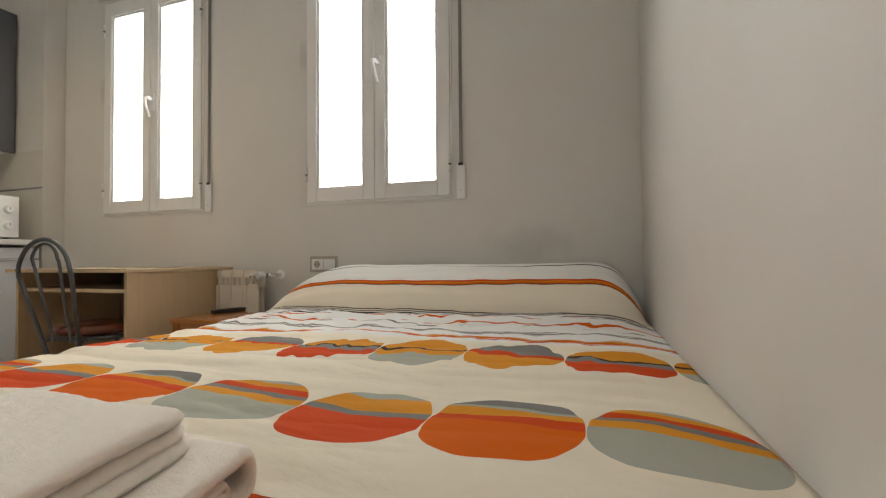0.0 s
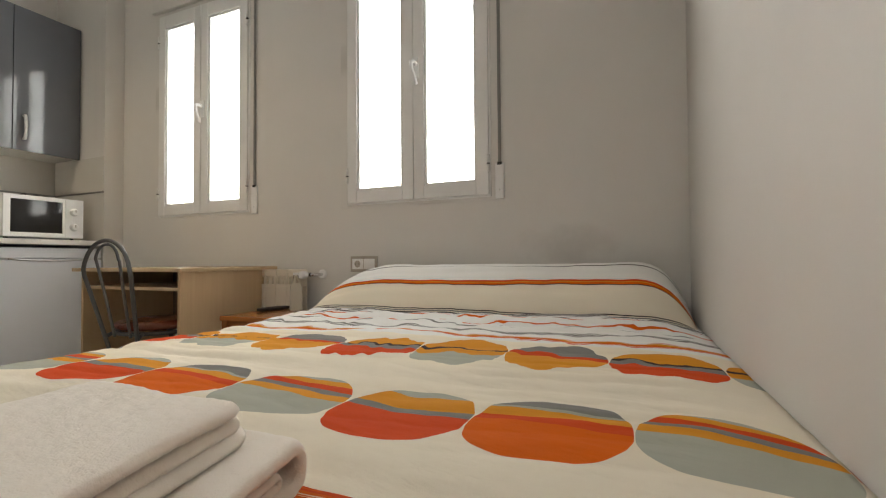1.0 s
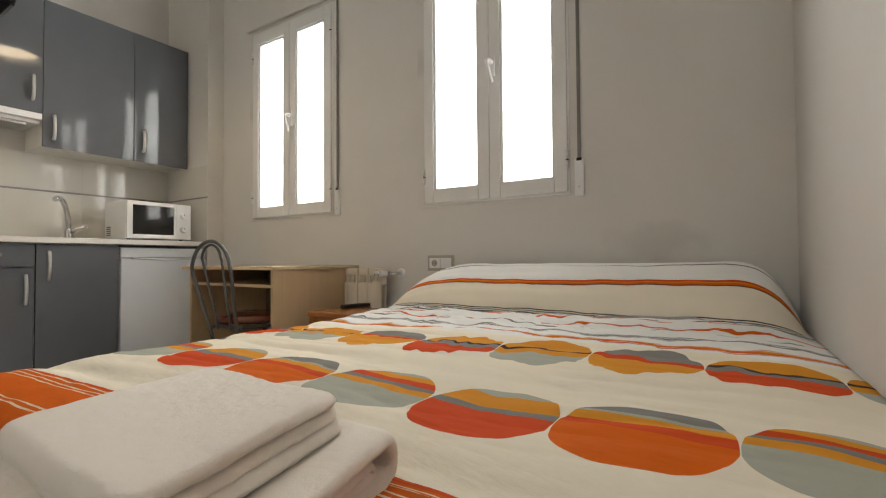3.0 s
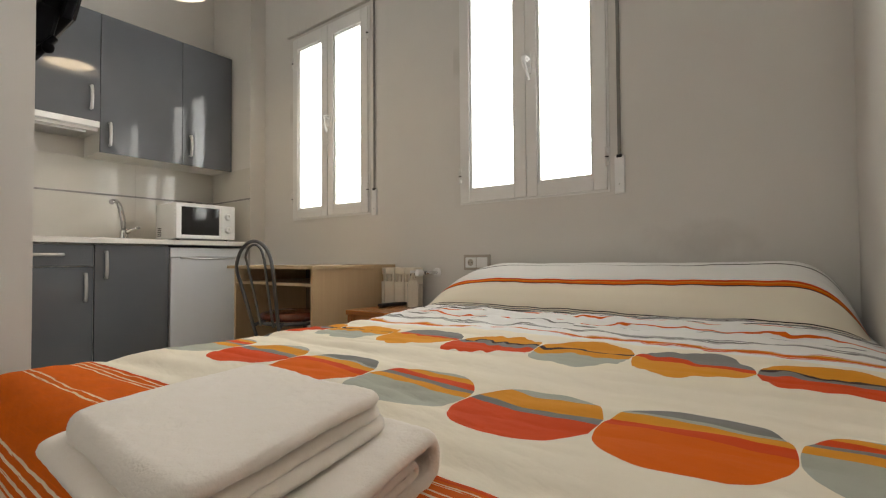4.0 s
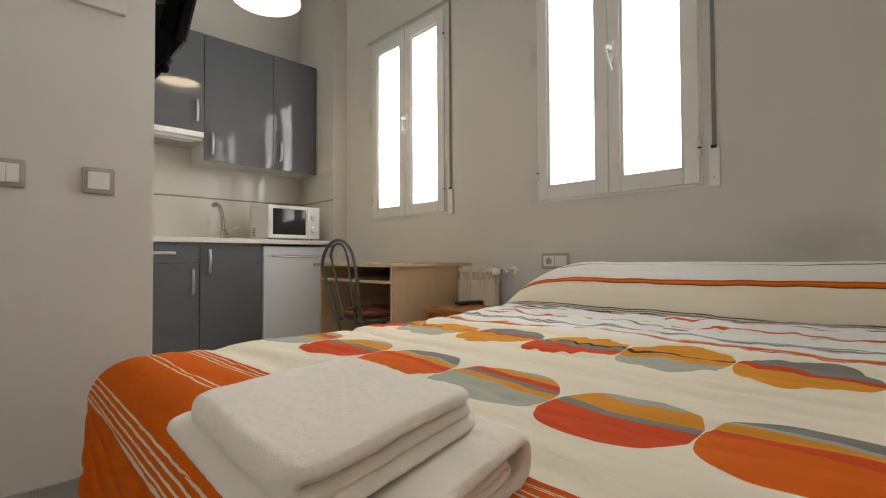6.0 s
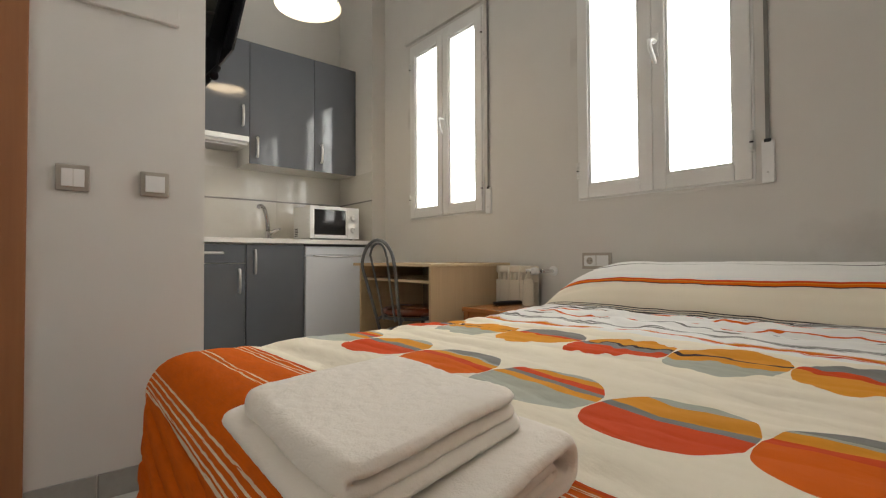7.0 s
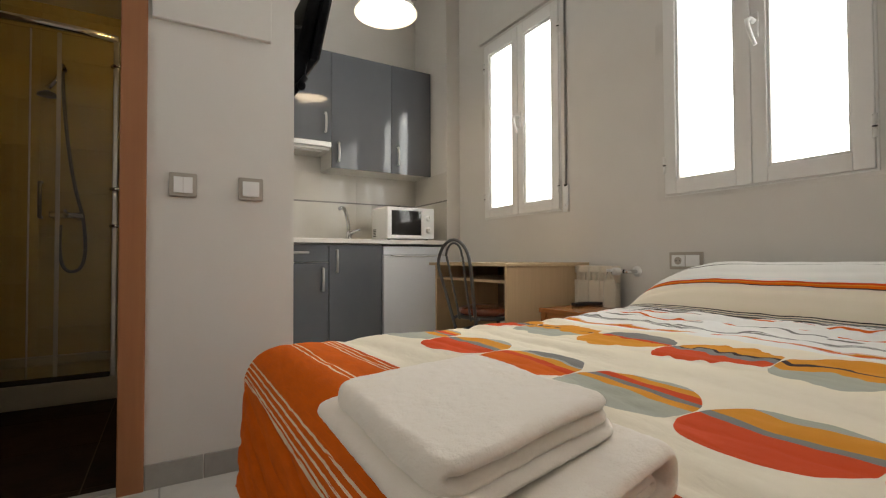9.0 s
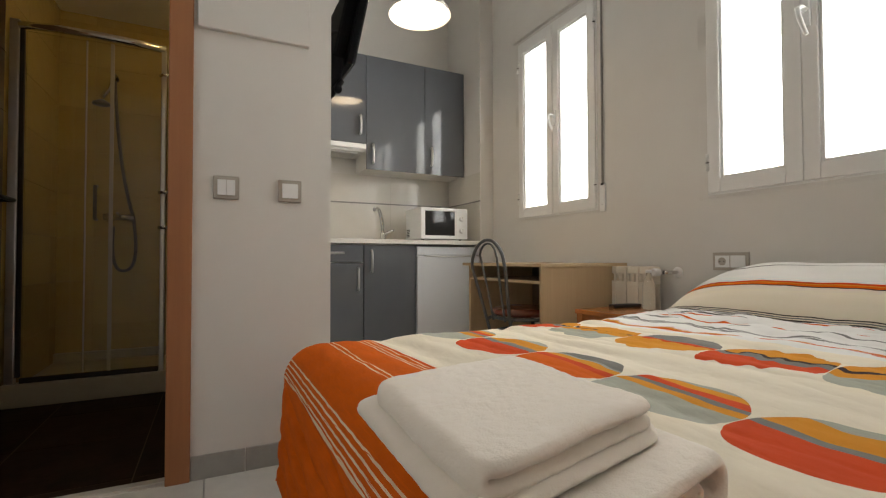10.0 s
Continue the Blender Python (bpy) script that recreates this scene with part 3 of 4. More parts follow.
def quilt_height(x, y):
    """The soft top of the quilt: crown, quilting valleys and creases."""
    crown = h = 0.006 - 0.014 * max(0.0, (-0.6 - x)) ** 2 - 0.018 * max(0.0, (x + 0.14) / 0.17) ** 2
    for v, d, w in ((-1.235, 0.007, 0.035), (-0.80, 0.006, 0.03), (-1.70, 0.007, 0.03), (-0.52, 0.005, 0.03)):
        c = v + 0.03 * math.sin(2.3 * x + v * 5)
        h -= d * math.exp(-((y - c) / w) ** 2)
    p = Vector((x * 2.2, y * 5.5, 0.3))
    calm = 0.35 + 0.65 * max(0.0, min(1.0, (y + 1.20) / 0.15))
    h += 0.007 * noise.noise(p)
    h += 0.0060 * calm * noise.noise(Vector((x * 6 + y * 2, y * 14, 4.0)))
    h += 0.0022 * noise.noise(Vector((x * 16, y * 30, 8.0)))
    # fine wrinkles that run across the bed
    wr = noise.noise(Vector((x * 2.6 + 1.3 * noise.noise(Vector((x * 1.7, y * 4, 21))), y * 30 + 2.5 * noise.noise(Vector((x * 2.2, y * 3, 15))), 6.1)))
    amount = max(0.0, 0.45 + 1.3 * noise.noise(Vector((x * 1.9 + 7, y * 3.2, 12.0))))
    amount *= 1.0 + 0.9 * calm
    h += amount * (0.0034 * (0.35 - abs(wr)) if abs(wr) < 0.35 else 0.0)
    h += 0.0016 * amount * noise.noise(Vector((x * 7 + y * 9, y * 34 - x * 8, 17.0)))
    # shallow hollow in the middle of the bed
    h -= 0.013 * math.exp(-((y + 1.45) / 0.16) ** 2 - ((x + 0.60) / 0.28) ** 2)
    # long soft creases across the bed
    crease = noise.noise(Vector((x * 1.1 + 4, y * 9 + 1.2 * noise.noise(Vector((x * 1.5, y * 2, 11))), 3.3)))
    h += (0.3 + 0.7 * calm) * (0.011 * max(0.0, crease) ** 1.5 - 0.0025 * math.exp(-(crease / 0.08) ** 2))
    # sharper folds that come and go
    for v, slope, d, w, ph in FOLDS:
        c = v + slope * (x + 0.8) + 0.018 * math.sin(3.1 * x + ph)
        t = (y - c) / w
        if abs(t) < 5:
            a = d * max(0.0, min(1.0, 0.35 + 1.6 * noise.noise(Vector((x * 2.4, ph, 0.5)))))
            h += 0.48 * a * (0.8 * math.exp(-(t - 1.9) ** 2) - math.exp(-t * t))
    head = max(0.0, min(1.0, (y + 0.85) / 0.35))
    lift = max(0.0, min(1.0, (y + 0.66) / 0.28))
    h += 0.024 * lift * lift * (3 - 2 * lift)
    ridge = noise.noise(Vector((x * 4.0 + 1.5 * noise.noise(Vector((x * 2, y * 3, 9))), y * 17, 7.0)))
    h += head * (0.013 * ridge + 0.006 * noise.noise(Vector((x * 11, y * 28, 2.0))))
    # held flat where it is tucked beside the wall
    return crown + (h - crown) * max(0.15, min(1.0, (0.03 - x) / 0.16))


def bedspread():
    b = thing("bedspread", (-0.85, -1.0, 0.12), "cream quilted bedspread with striped orange discs, spread over the bed", "bedspread")
    bm = bmesh.new()
    lay = bm.loops.layers.uv.new("UVMap")
    xs = [0.028 - i * 0.0125 for i in range(176)]
    ys = [-0.06 - i * 0.0080 for i in range(297)]
    grid, uvs = [], {}
    for X in xs:
        row = []
        for Y in ys:
            rx, fx = drop(LEFT_X - X, RAD)
            ry, fy = drop(FOOT_Y - Y, RAD)
            x = LEFT_X - rx if X < LEFT_X else X
            y = FOOT_Y - ry if Y < FOOT_Y else Y
            if X > -0.4:
                x = X + (X + 0.4) / 0.428 * (right_wall(min(0.0, y)) - 0.004 - 0.028)
            fall = math.hypot(fx, fy)
            top = max(0.0, 1 - fall / 0.06)
            z = TOP + quilt_height(X, Y) * (0.25 + 0.75 * top) - fall
            if fall > 0.09:
                # hanging cloth: soft folds and slanting quilted seams
                k = min(1.0, (fall - 0.09) / 0.07)
                seam = (X * 0.14 + Y * 1.0 + 0.035 * noise.noise(Vector((X * 3, Y * 3, 1)))) / 0.082
                seam = abs(seam - round(seam)) * 0.082
                wave = 0.010 * noise.noise(Vector((X * 5, Y * 5, 2))) - 0.040 * math.exp(-(seam / 0.0105) ** 2) + 0.012
                d = Vector((-(fx > 0.01) * 1.0, -(fy > 0.01) * 1.0, 0))
                if d.length:
                    d.normalize()
                wave = min(wave - 0.012, 0.004)
                x, y = x + d.x * wave * k, y + d.y * wave * k
            z = max(z, 0.06 + 0.01 * noise.noise(Vector((X * 5, Y * 5, 3))))
            v = bm.verts.new((x, y, z))
            uvs[v] = (X, Y)
            row.append(v)
        grid.append(row)
    for i in range(len(xs) - 1):
        for j in range(len(ys) - 1):
            f = bm.faces.new((grid[i][j], grid[i + 1][j], grid[i + 1][j + 1], grid[i][j + 1]))
            f.smooth = True
            for loop in f.loops:
                loop[lay].uv = uvs[loop.vert]
    spread = part("quilt", bm, quilt, b)
    if sum(p.normal.z * p.area for p in spread.data.polygons) < 0:
        spread.data.flip_normals()
    solid = spread.modifiers.new("thick", "SOLIDIFY")
    solid.thickness, solid.offset = 0.012, 1.0

    # head end, drawn over the pillow
    bm = bmesh.new()
    lay = bm.loops.layers.uv.new("UVMap")
    prof = [(-0.305, 0.0), (-0.315, 0.012), (-0.312, 0.035), (-0.298, 0.075), (-0.280, 0.115), (-0.255, 0.155), (-0.225, 0.190), (-0.190, 0.215), (-0.150, 0.230), (-0.110, 0.234), (-0.070, 0.226), (-0.035, 0.205), (-0.012, 0.17), (-0.008, 0.10), (-0.008, 0.0)]
    fine = []
    for a, c in zip(prof, prof[1:]):
        fine += [(a[0] + (c[0] - a[0]) * k / 4, a[1] + (c[1] - a[1]) * k / 4) for k in range(4)]
    fine.append(prof[-1])
    dist, run = [0.0], 0.0
    for a, c in zip(fine, fine[1:]):
        run += math.hypot(c[0] - a[0], c[1] - a[1])
        dist.append(run)
    cols = 130
    xa, xb = -1.712, 0.014
    grid, uvs = [], {}
    for i in range(cols + 1):
        u = i / cols
        x = xa + (xb - xa) * u
        left, right = (x - xa), (xb - x)
        e = (1 - max(0.0, 1 - left / 0.50) ** 2) ** 0.6 * (1 - max(0.0, 1 - right / 0.24) ** 3)
        row = []
        for (py, pz), d in zip(fine, dist):
            n1 = 0.008 * noise.noise(Vector((x * 3.0, d * 7, 5.0))) + 0.003 * noise.noise(Vector((x * 9, d * 20, 6.0)))
            sag = 0.02 * (1 - e)
            y = py + sag + n1 * 0.6 + 0.012 * math.sin(1.8 * x)
            z = TOP - 0.004 + 1.08 * pz * e * (1.0 + 0.02 * math.sin(3 * x + 1)) + n1
            for c, deep in ((0.150, 0.003), (0.236, 0.0045), (0.286, 0.0045), (0.335, 0.004)):
                z -= deep * e * math.exp(-((d - c - 0.006 * math.sin(4 * x + c * 40)) / 0.010) ** 2)
            v = bm.verts.new((x, min(y, -0.004), z))
            uvs[v] = (x, d - 0.055 * max(0.0, 1 - left / 0.42) ** 2)
            row.append(v)
        grid.append(row)
    for i in range(cols):
        for j in range(len(fine) - 1):
            f = bm.faces.new((grid[i][j], grid[i][j + 1], grid[i + 1][j + 1], grid[i + 1][j]))
            f.smooth = True
            for loop in f.loops:
                loop[lay].uv = uvs[loop.vert]
    part("pillow_cover", bm, quilt_head, b, "cream quilt end drawn over the pillow, with an orange stripe")


bedspread()


def along(points, step=0.005):
    """Even points on a polyline."""
    out = []
    for a, b in zip(points, points[1:]):
        a, b = Vector(a), Vector(b)
        k = max(1, int((b - a).length / step))
        out += [a + (b - a) * i / k for i in range(k)]
    return out + [Vector(points[-1])]


def bend(cy, cz, r, a0, a1, k=12):
    """A fold: points on an arc in the y, z plane, angles in degrees."""
    return [(cy + r * math.cos(radians(a0 + (a1 - a0) * i / k)), cz + r * math.sin(radians(a0 + (a1 - a0) * i / k))) for i in range(k + 1)]


def ply(thing_at, turn, shear, name, centre, thick, x0, x1, owner, seed, round_=0.034):
    """One ply of a towel: a thick soft sheet that follows the line `centre` in y, z and runs from x0 to x1."""
    m = Matrix.Translation(thing_at) @ pose(0, 0, 0, 0, 0, turn)
    line = along(centre)
    side = []
    for i, p in enumerate(line):
        d = line[min(i + 1, len(line) - 1)] - line[max(i - 1, 0)]
        side.append(Vector((-d.y, d.x)).normalized())
    h = thick / 2
    outline = [(p, s_, 1.0) for p, s_ in zip(line, side)]
    end = (line[-1] - line[-2]).normalized()
    outline += [(line[-1] + end * h * math.sin(t), side[-1], math.cos(t)) for t in (math.pi * k / 6 for k in range(1, 6))]
    outline += [(p, s_, -1.0) for p, s_ in zip(reversed(line), reversed(side))]
    start = (line[0] - line[1]).normalized()
    outline += [(line[0] + start * h * math.sin(t), side[0], -math.cos(t)) for t in (math.pi * k / 6 for k in range(1, 6))]
    low, high, mid = min(p.x for p in line) - h, max(p.x for p in line) + h, (x0 + x1) / 2
    bm = bmesh.new()
    nx = 76
    rings = []
    for i in range(nx + 1):
        x = x0 + (x1 - x0) * i / nx
        e = min(x - x0, x1 - x)
        if e < h * 2.0:
            f = e / (h * 2.0)
            f = math.sqrt(max(0.0, 1 - (1 - f) ** 2)) * 0.88 + 0.12
        else:
            f = 1.0
        ring = []
        for p, s_, w in outline:
            q = p + s_ * (w * h * f)
            c = Vector((x, q.x, q.y))
            # corners rounded in plan
            over = max(0.0, round_ - min(c.y - low, high - c.y))
            c.x = mid + (c.x - mid) * (1 - (round_ - math.sqrt(max(0.0, round_ ** 2 - over ** 2))) / (x1 - mid))
            k = c + Vector((seed * 3.1, seed * 1.7, seed))
            c.z += (0.0060 * noise.noise(Vector((x * 7 + seed, p.x * 7, 0.5))) + 0.0010 * noise.noise(k * 34)) * max(0.12, min(1.0, (c.z + 0.004) / 0.03)) + 0.0009 * noise.noise(k * 110)
            c.x += 0.006 * noise.noise(Vector((p.x * 6, seed, p.y * 9))) * (x - mid) / (x1 - mid) + 0.0010 * noise.noise(k * 80)
            c.y += 0.005 * noise.noise(Vector((x * 6, seed + 4, p.y * 9)))
            c.x += shear * c.y
            ring.append(bm.verts.new(m @ c))
        rings.append(ring)
    count = len(outline)
    for a, b in zip(rings, rings[1:]):
        for k in range(count):
            bm.faces.new((a[k], a[(k + 1) % count], b[(k + 1) % count], b[k]))
    # the two cut ends are closed strip by strip across the sheet
    L = len(line)
    for ring, turned in ((rings[0], False), (rings[-1], True)):
        back = lambda i: ring[(L + 5 + (L - 1 - i)) % count]
        for i in range(L - 1):
            quad = (ring[i], ring[i + 1], back(i + 1), back(i))
            bm.faces.new(quad[::-1] if turned else quad)
        for cap in (ring[L - 1:L + 6], ring[2 * L + 4:] + [ring[0]]):
            bm.faces.new(cap[::-1] if turned else cap)
    return smooth(part(name, bm, terry, owner))


ZT = TOP + 0.003
AT, TURN, SHEAR = (-0.645, -1.850, ZT), -2, -0.28
bath = thing("folded_towel", AT, "folded off-white terry bath towel on the quilt", "towel", "folded towels on the bed")
ply(AT, TURN, SHEAR, "outer_fold", [(-0.115, 0.050), (0.112, 0.050)] + bend(0.114, 0.0295, 0.0205, 90, -90) + [(0.105, 0.009), (-0.115, 0.009)], 0.0185, -0.182, 0.164, bath, 1.0, 0.012)
ply(AT, TURN, SHEAR, "inner_fold", [(-0.118, 0.0345), (0.088, 0.0345)] + bend(0.090, 0.0290, 0.0055, 90, -90, 8) + [(0.085, 0.0235), (-0.118, 0.0235)], 0.0105, -0.176, 0.158, bath, 2.0, 0.006)
AT2 = (-0.682, -1.884, ZT + 0.059)
hand = thing("folded_towel", AT2, "folded off-white terry hand towel on top of another towel", "towel", "folded towels on the bed")
ply(AT2, TURN, SHEAR, "under_fold", [(0.135, 0.0085), (-0.132, 0.0085)], 0.018, -0.172, 0.156, hand, 3.0)
ply(AT2, TURN, SHEAR, "upper_fold", [(0.124, 0.0350), (-0.105, 0.0350)] + bend(-0.107, 0.0268, 0.0084, 90, 270, 10) + [(-0.100, 0.0186), (0.134, 0.0186)], 0.0166, -0.140, 0.147, hand, 4.0)

# ---------------------------------------------------------------- kitchen
KX, UX = -3.608, -3.878


def bow_handle(parent, p0, p1, out):
    p0, p1, out = Vector(p0), Vector(p1), Vector(out)
    mid = (p0 + p1) / 2 + out * 0.040
    part("handle", tubebm([p0] + arc(p0 + out * 0.018, mid, p1 + out * 0.018, 10) + [p1], [0.008] + [0.0095] * 11 + [0.008], 10), satin_metal, parent, "satin metal bow handle")


def base_cabinet(y0, y1, drawer, handle_y):
    c = thing("base_cabinet", ((KITCHEN + KX) / 2, (y0 + y1) / 2, 0), "glossy grey kitchen base cabinet with bow handles" + (" and a drawer" if drawer else ""), "cabinet", "kitchen base cabinets")
    part("body", boxbm(KITCHEN + 0.012, KX - 0.022, y0 + 0.001, y1 - 0.001, 0.12, 0.862), carcass_white, c)
    part("plinth", boxbm(KITCHEN + 0.02, KX - 0.07, y0 + 0.001, y1 - 0.001, 0, 0.118), grey_gloss, c)
    top = 0.855
    if drawer:
        d = part("drawer_front", boxbm(KX - 0.020, KX, y0 + 0.002, y1 - 0.002, 0.726, top, 0.002), grey_gloss, c)
        ym = (y0 + y1) / 2
        bow_handle(d, (KX, -1.405 - 0.09, 0.794), (KX, -1.315, 0.794), (1, 0, 0))
        top = 0.720
    d = part("door", boxbm(KX - 0.020, KX, y0 + 0.002, y1 - 0.002, 0.125, top, 0.002), grey_gloss, c)
    bow_handle(d, (KX, handle_y, top - 0.042), (KX, handle_y, top - 0.205), (1, 0, 0))
    return c


base_cabinet(-1.770, -1.160, True, -1.205)
base_cabinet(-1.158, -0.730, False, -1.100)

fr = thing("fridge", (-3.87, -0.43, 0), "small white under-counter fridge with a recessed grip", "fridge")
part("body", boxbm(KITCHEN + 0.03, -3.655, -0.722, -0.148, 0.03, 0.845, 0.006), fridge_white, fr)
part("door", boxbm(-3.652, -3.600, -0.722, -0.148, 0.075, 0.772, 0.008, 3), fridge_white, fr)
part("grip_panel", boxbm(-3.652, -3.606, -0.722, -0.148, 0.780, 0.846, 0.006), fridge_white, fr)
bmx = bmesh.new()
tube(bmx, arc((-3.600, -0.66, 0.776), (-3.594, -0.43, 0.757), (-3.600, -0.21, 0.776), 14), 0.006, 8)
part("grip", bmx, satin_metal, fr, "grey curved grip line")
for y in (-0.68, -0.19):
    part("foot", lathebm([(0.02, 0.0), (0.02, 0.03)], (-3.70, y, 0), 12), plastic_black, fr)

wt = thing("worktop", (-3.9, -0.95, 0.866), "white kitchen worktop with a straight front edge", "worktop")
part("slab", boxbm(KITCHEN + 0.010, KX + 0.022, CORNER + 0.003, NICHE - 0.010, 0.866, 0.900, 0.004), worktop_white, wt)

sk = thing("sink", (-3.9, -1.25, 0.90), "stainless steel inset sink with a drainer", "sink")
bm = bmesh.new()
sy0, sy1, sx0, sx1 = -1.70, -0.93, -4.12, -3.70
for bx in ((sx0, sx1, sy0, sy0 + 0.03), (sx0, sx1, sy1 - 0.03, sy1), (sx0, sx0 + 0.07, sy0 + 0.03, sy1 - 0.03), (sx1 - 0.03, sx1, sy0 + 0.03, sy1 - 0.03)):
    box(bm, bx[0], bx[1], bx[2], bx[3], 0.9005, 0.906, 0.002)
part("rim", bm, steel, sk)
part("bowl", boxbm(sx0 + 0.07, sx1 - 0.03, sy0 + 0.03, sy1 - 0.03, 0.9003, 0.9025), steel, sk)

tp = thing("tap", (-4.06, -0.88, 0.90), "chrome kitchen mixer tap with a swan neck", "tap")
T0 = Vector((-4.03, -0.86, 0.9005))
part("base", lathebm([(0.033, 0), (0.033, 0.010), (0.027, 0.03), (0.026, 0.07), (0.019, 0.08)], T0, 20), chrome, tp)
part("spout", tubebm([T0 + Vector((0, 0, 0.07)), T0 + Vector((0.005, -0.01, 0.16))] + arc(T0 + Vector((0.01, -0.02, 0.20)), T0 + Vector((0.03, -0.05, 0.31)), T0 + Vector((0.10, -0.11, 0.262)), 12), 0.0165, 14), chrome, tp)
part("lever", tubebm([T0 + Vector((0.012, 0.008, 0.06)), T0 + Vector((0.04, 0.05, 0.085)), T0 + Vector((0.055, 0.085, 0.10))], [0.018, 0.013, 0.009], 12), chrome, tp)

MX, MY0, MY1, MZ0, MZ1 = -3.640, -0.672, -0.240, 0.912, 1.172
mw = thing("microwave", (-3.80, -0.455, 0.90), "white microwave oven with a dark window and two knobs", "microwave")
part("body", boxbm(MX - 0.33, MX - 0.022, MY0, MY1, MZ0, MZ1, 0.006), plastic_white, mw)
bm = bmesh.new()
dy = -0.350
wy0, wy1, wz0, wz1 = -0.635, -0.362, 0.942, 1.144
for bx in ((MY0 + 0.001, wy0, MZ0 + 0.002, MZ1 - 0.002), (wy1, dy, MZ0 + 0.002, MZ1 - 0.002), (wy0, wy1, MZ0 + 0.002, wz0), (wy0, wy1, wz1, MZ1 - 0.002)):
    box(bm, MX - 0.020, MX, bx[0], bx[1], bx[2], bx[3], 0.003)
door = part("door", bm, plastic_white, mw)
part("window", boxbm(MX - 0.018, MX - 0.006, wy0 - 0.002, wy1 + 0.002, wz0 - 0.002, wz1 + 0.002), black_gloss, door, "dark reflecting oven window")
cp = part("control_panel", boxbm(MX - 0.020, MX - 0.001, dy + 0.002, MY1 - 0.001, MZ0 + 0.002, MZ1 - 0.002, 0.003), plastic_white, mw)
for z in (1.085, 0.985):
    k = part("knob", lathebm([(0.026, 0.0), (0.026, 0.004), (0.021, 0.006), (0.020, 0.018), (0.017, 0.020)], (MX - 0.001, -0.297, z), 24, "x"), plastic_white, cp)
    part("pointer", boxbm(MX + 0.018, MX + 0.021, -0.299, -0.295, z, z + 0.016), frame_grey, k)
for i in range(5):
    part("vent_slot", boxbm(MX - 0.30 + i * 0.0, MX - 0.24, MY0 - 0.0015, MY0 + 0.001, 0.935 + i * 0.014, 0.942 + i * 0.014), plastic_black, mw)
for y in (MY0 + 0.04, MY1 - 0.04):
    for x in (MX - 0.29, MX - 0.06):
        part("foot", lathebm([(0.012, 0.0), (0.012, 0.013)], (x, y, 0.9003), 10), plastic_black, mw)
cable = thing("power_cable", (-3.80, -0.40, 1.175), "black power cable coiled on the microwave", "cable")
part("cord", tubebm([(-3.72 - 0.15 * i / 24 + 0.03 * math.sin(i * 0.9), -0.56 + 0.3 * i / 24, 1.178 + 0.010 * abs(math.sin(i * 0.55))) for i in range(25)], 0.004, 8), plastic_black, cable)


def wall_cabinet(y0, y1, z0, z1, handle_y, hz, group="kitchen wall cabinets"):
    c = thing("wall_cabinet", ((KITCHEN + UX) / 2, (y0 + y1) / 2, z0), "glossy grey kitchen wall cabinet with a bow handle", "cabinet", group)
    part("body", boxbm(KITCHEN + 0.002, UX - 0.021, y0 + 0.0005, y1 - 0.0005, z0, z1, 0.001), carcass_white, c)
    d = part("door", boxbm(UX - 0.019, UX, y0 + 0.0015, y1 - 0.0015, z0 - 0.006, z1, 0.002), grey_gloss, c)
    bow_handle(d, (UX, handle_y, hz + 0.075), (UX, handle_y, hz - 0.075), (1, 0, 0))
    return c


wall_cabinet(-1.660, -1.056, 1.700, 2.432, -1.108, 1.845)
wall_cabinet(-1.055, -0.530, 1.495, 2.432, -1.001, 1.618)
wall_cabinet(-0.529, NICHE - 0.008, 1.495, 2.432, -0.470, 1.641)
hd = thing("extractor_hood", (-4.0, -1.36, 1.62), "slim white built-in extractor hood with a grey grille", "extractor hood")
part("body", boxbm(KITCHEN + 0.01, UX - 0.03, -1.656, -1.060, 1.630, 1.688, 0.004), carcass_white, hd)
part("visor", boxbm(UX - 0.03, UX + 0.012, -1.656, -1.060, 1.650, 1.690, 0.005), plastic_white, hd, "white pull-out visor")
part("grille", boxbm(KITCHEN + 0.06, UX - 0.05, -1.60, -1.12, 1.615, 1.6295, 0.003), satin_metal, hd)

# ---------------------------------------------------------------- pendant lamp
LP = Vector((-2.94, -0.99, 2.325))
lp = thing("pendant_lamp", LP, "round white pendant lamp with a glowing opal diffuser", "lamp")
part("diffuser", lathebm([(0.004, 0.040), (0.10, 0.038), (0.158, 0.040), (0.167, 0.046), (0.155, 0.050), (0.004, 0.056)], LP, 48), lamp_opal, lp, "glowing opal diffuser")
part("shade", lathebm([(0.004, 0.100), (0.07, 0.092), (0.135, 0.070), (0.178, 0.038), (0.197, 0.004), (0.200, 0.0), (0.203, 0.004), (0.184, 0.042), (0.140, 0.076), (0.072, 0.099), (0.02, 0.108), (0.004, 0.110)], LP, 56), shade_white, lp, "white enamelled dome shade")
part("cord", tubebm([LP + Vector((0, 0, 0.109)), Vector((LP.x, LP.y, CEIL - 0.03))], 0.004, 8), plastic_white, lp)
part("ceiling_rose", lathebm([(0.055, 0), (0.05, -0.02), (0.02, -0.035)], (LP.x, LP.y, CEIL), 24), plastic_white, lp)

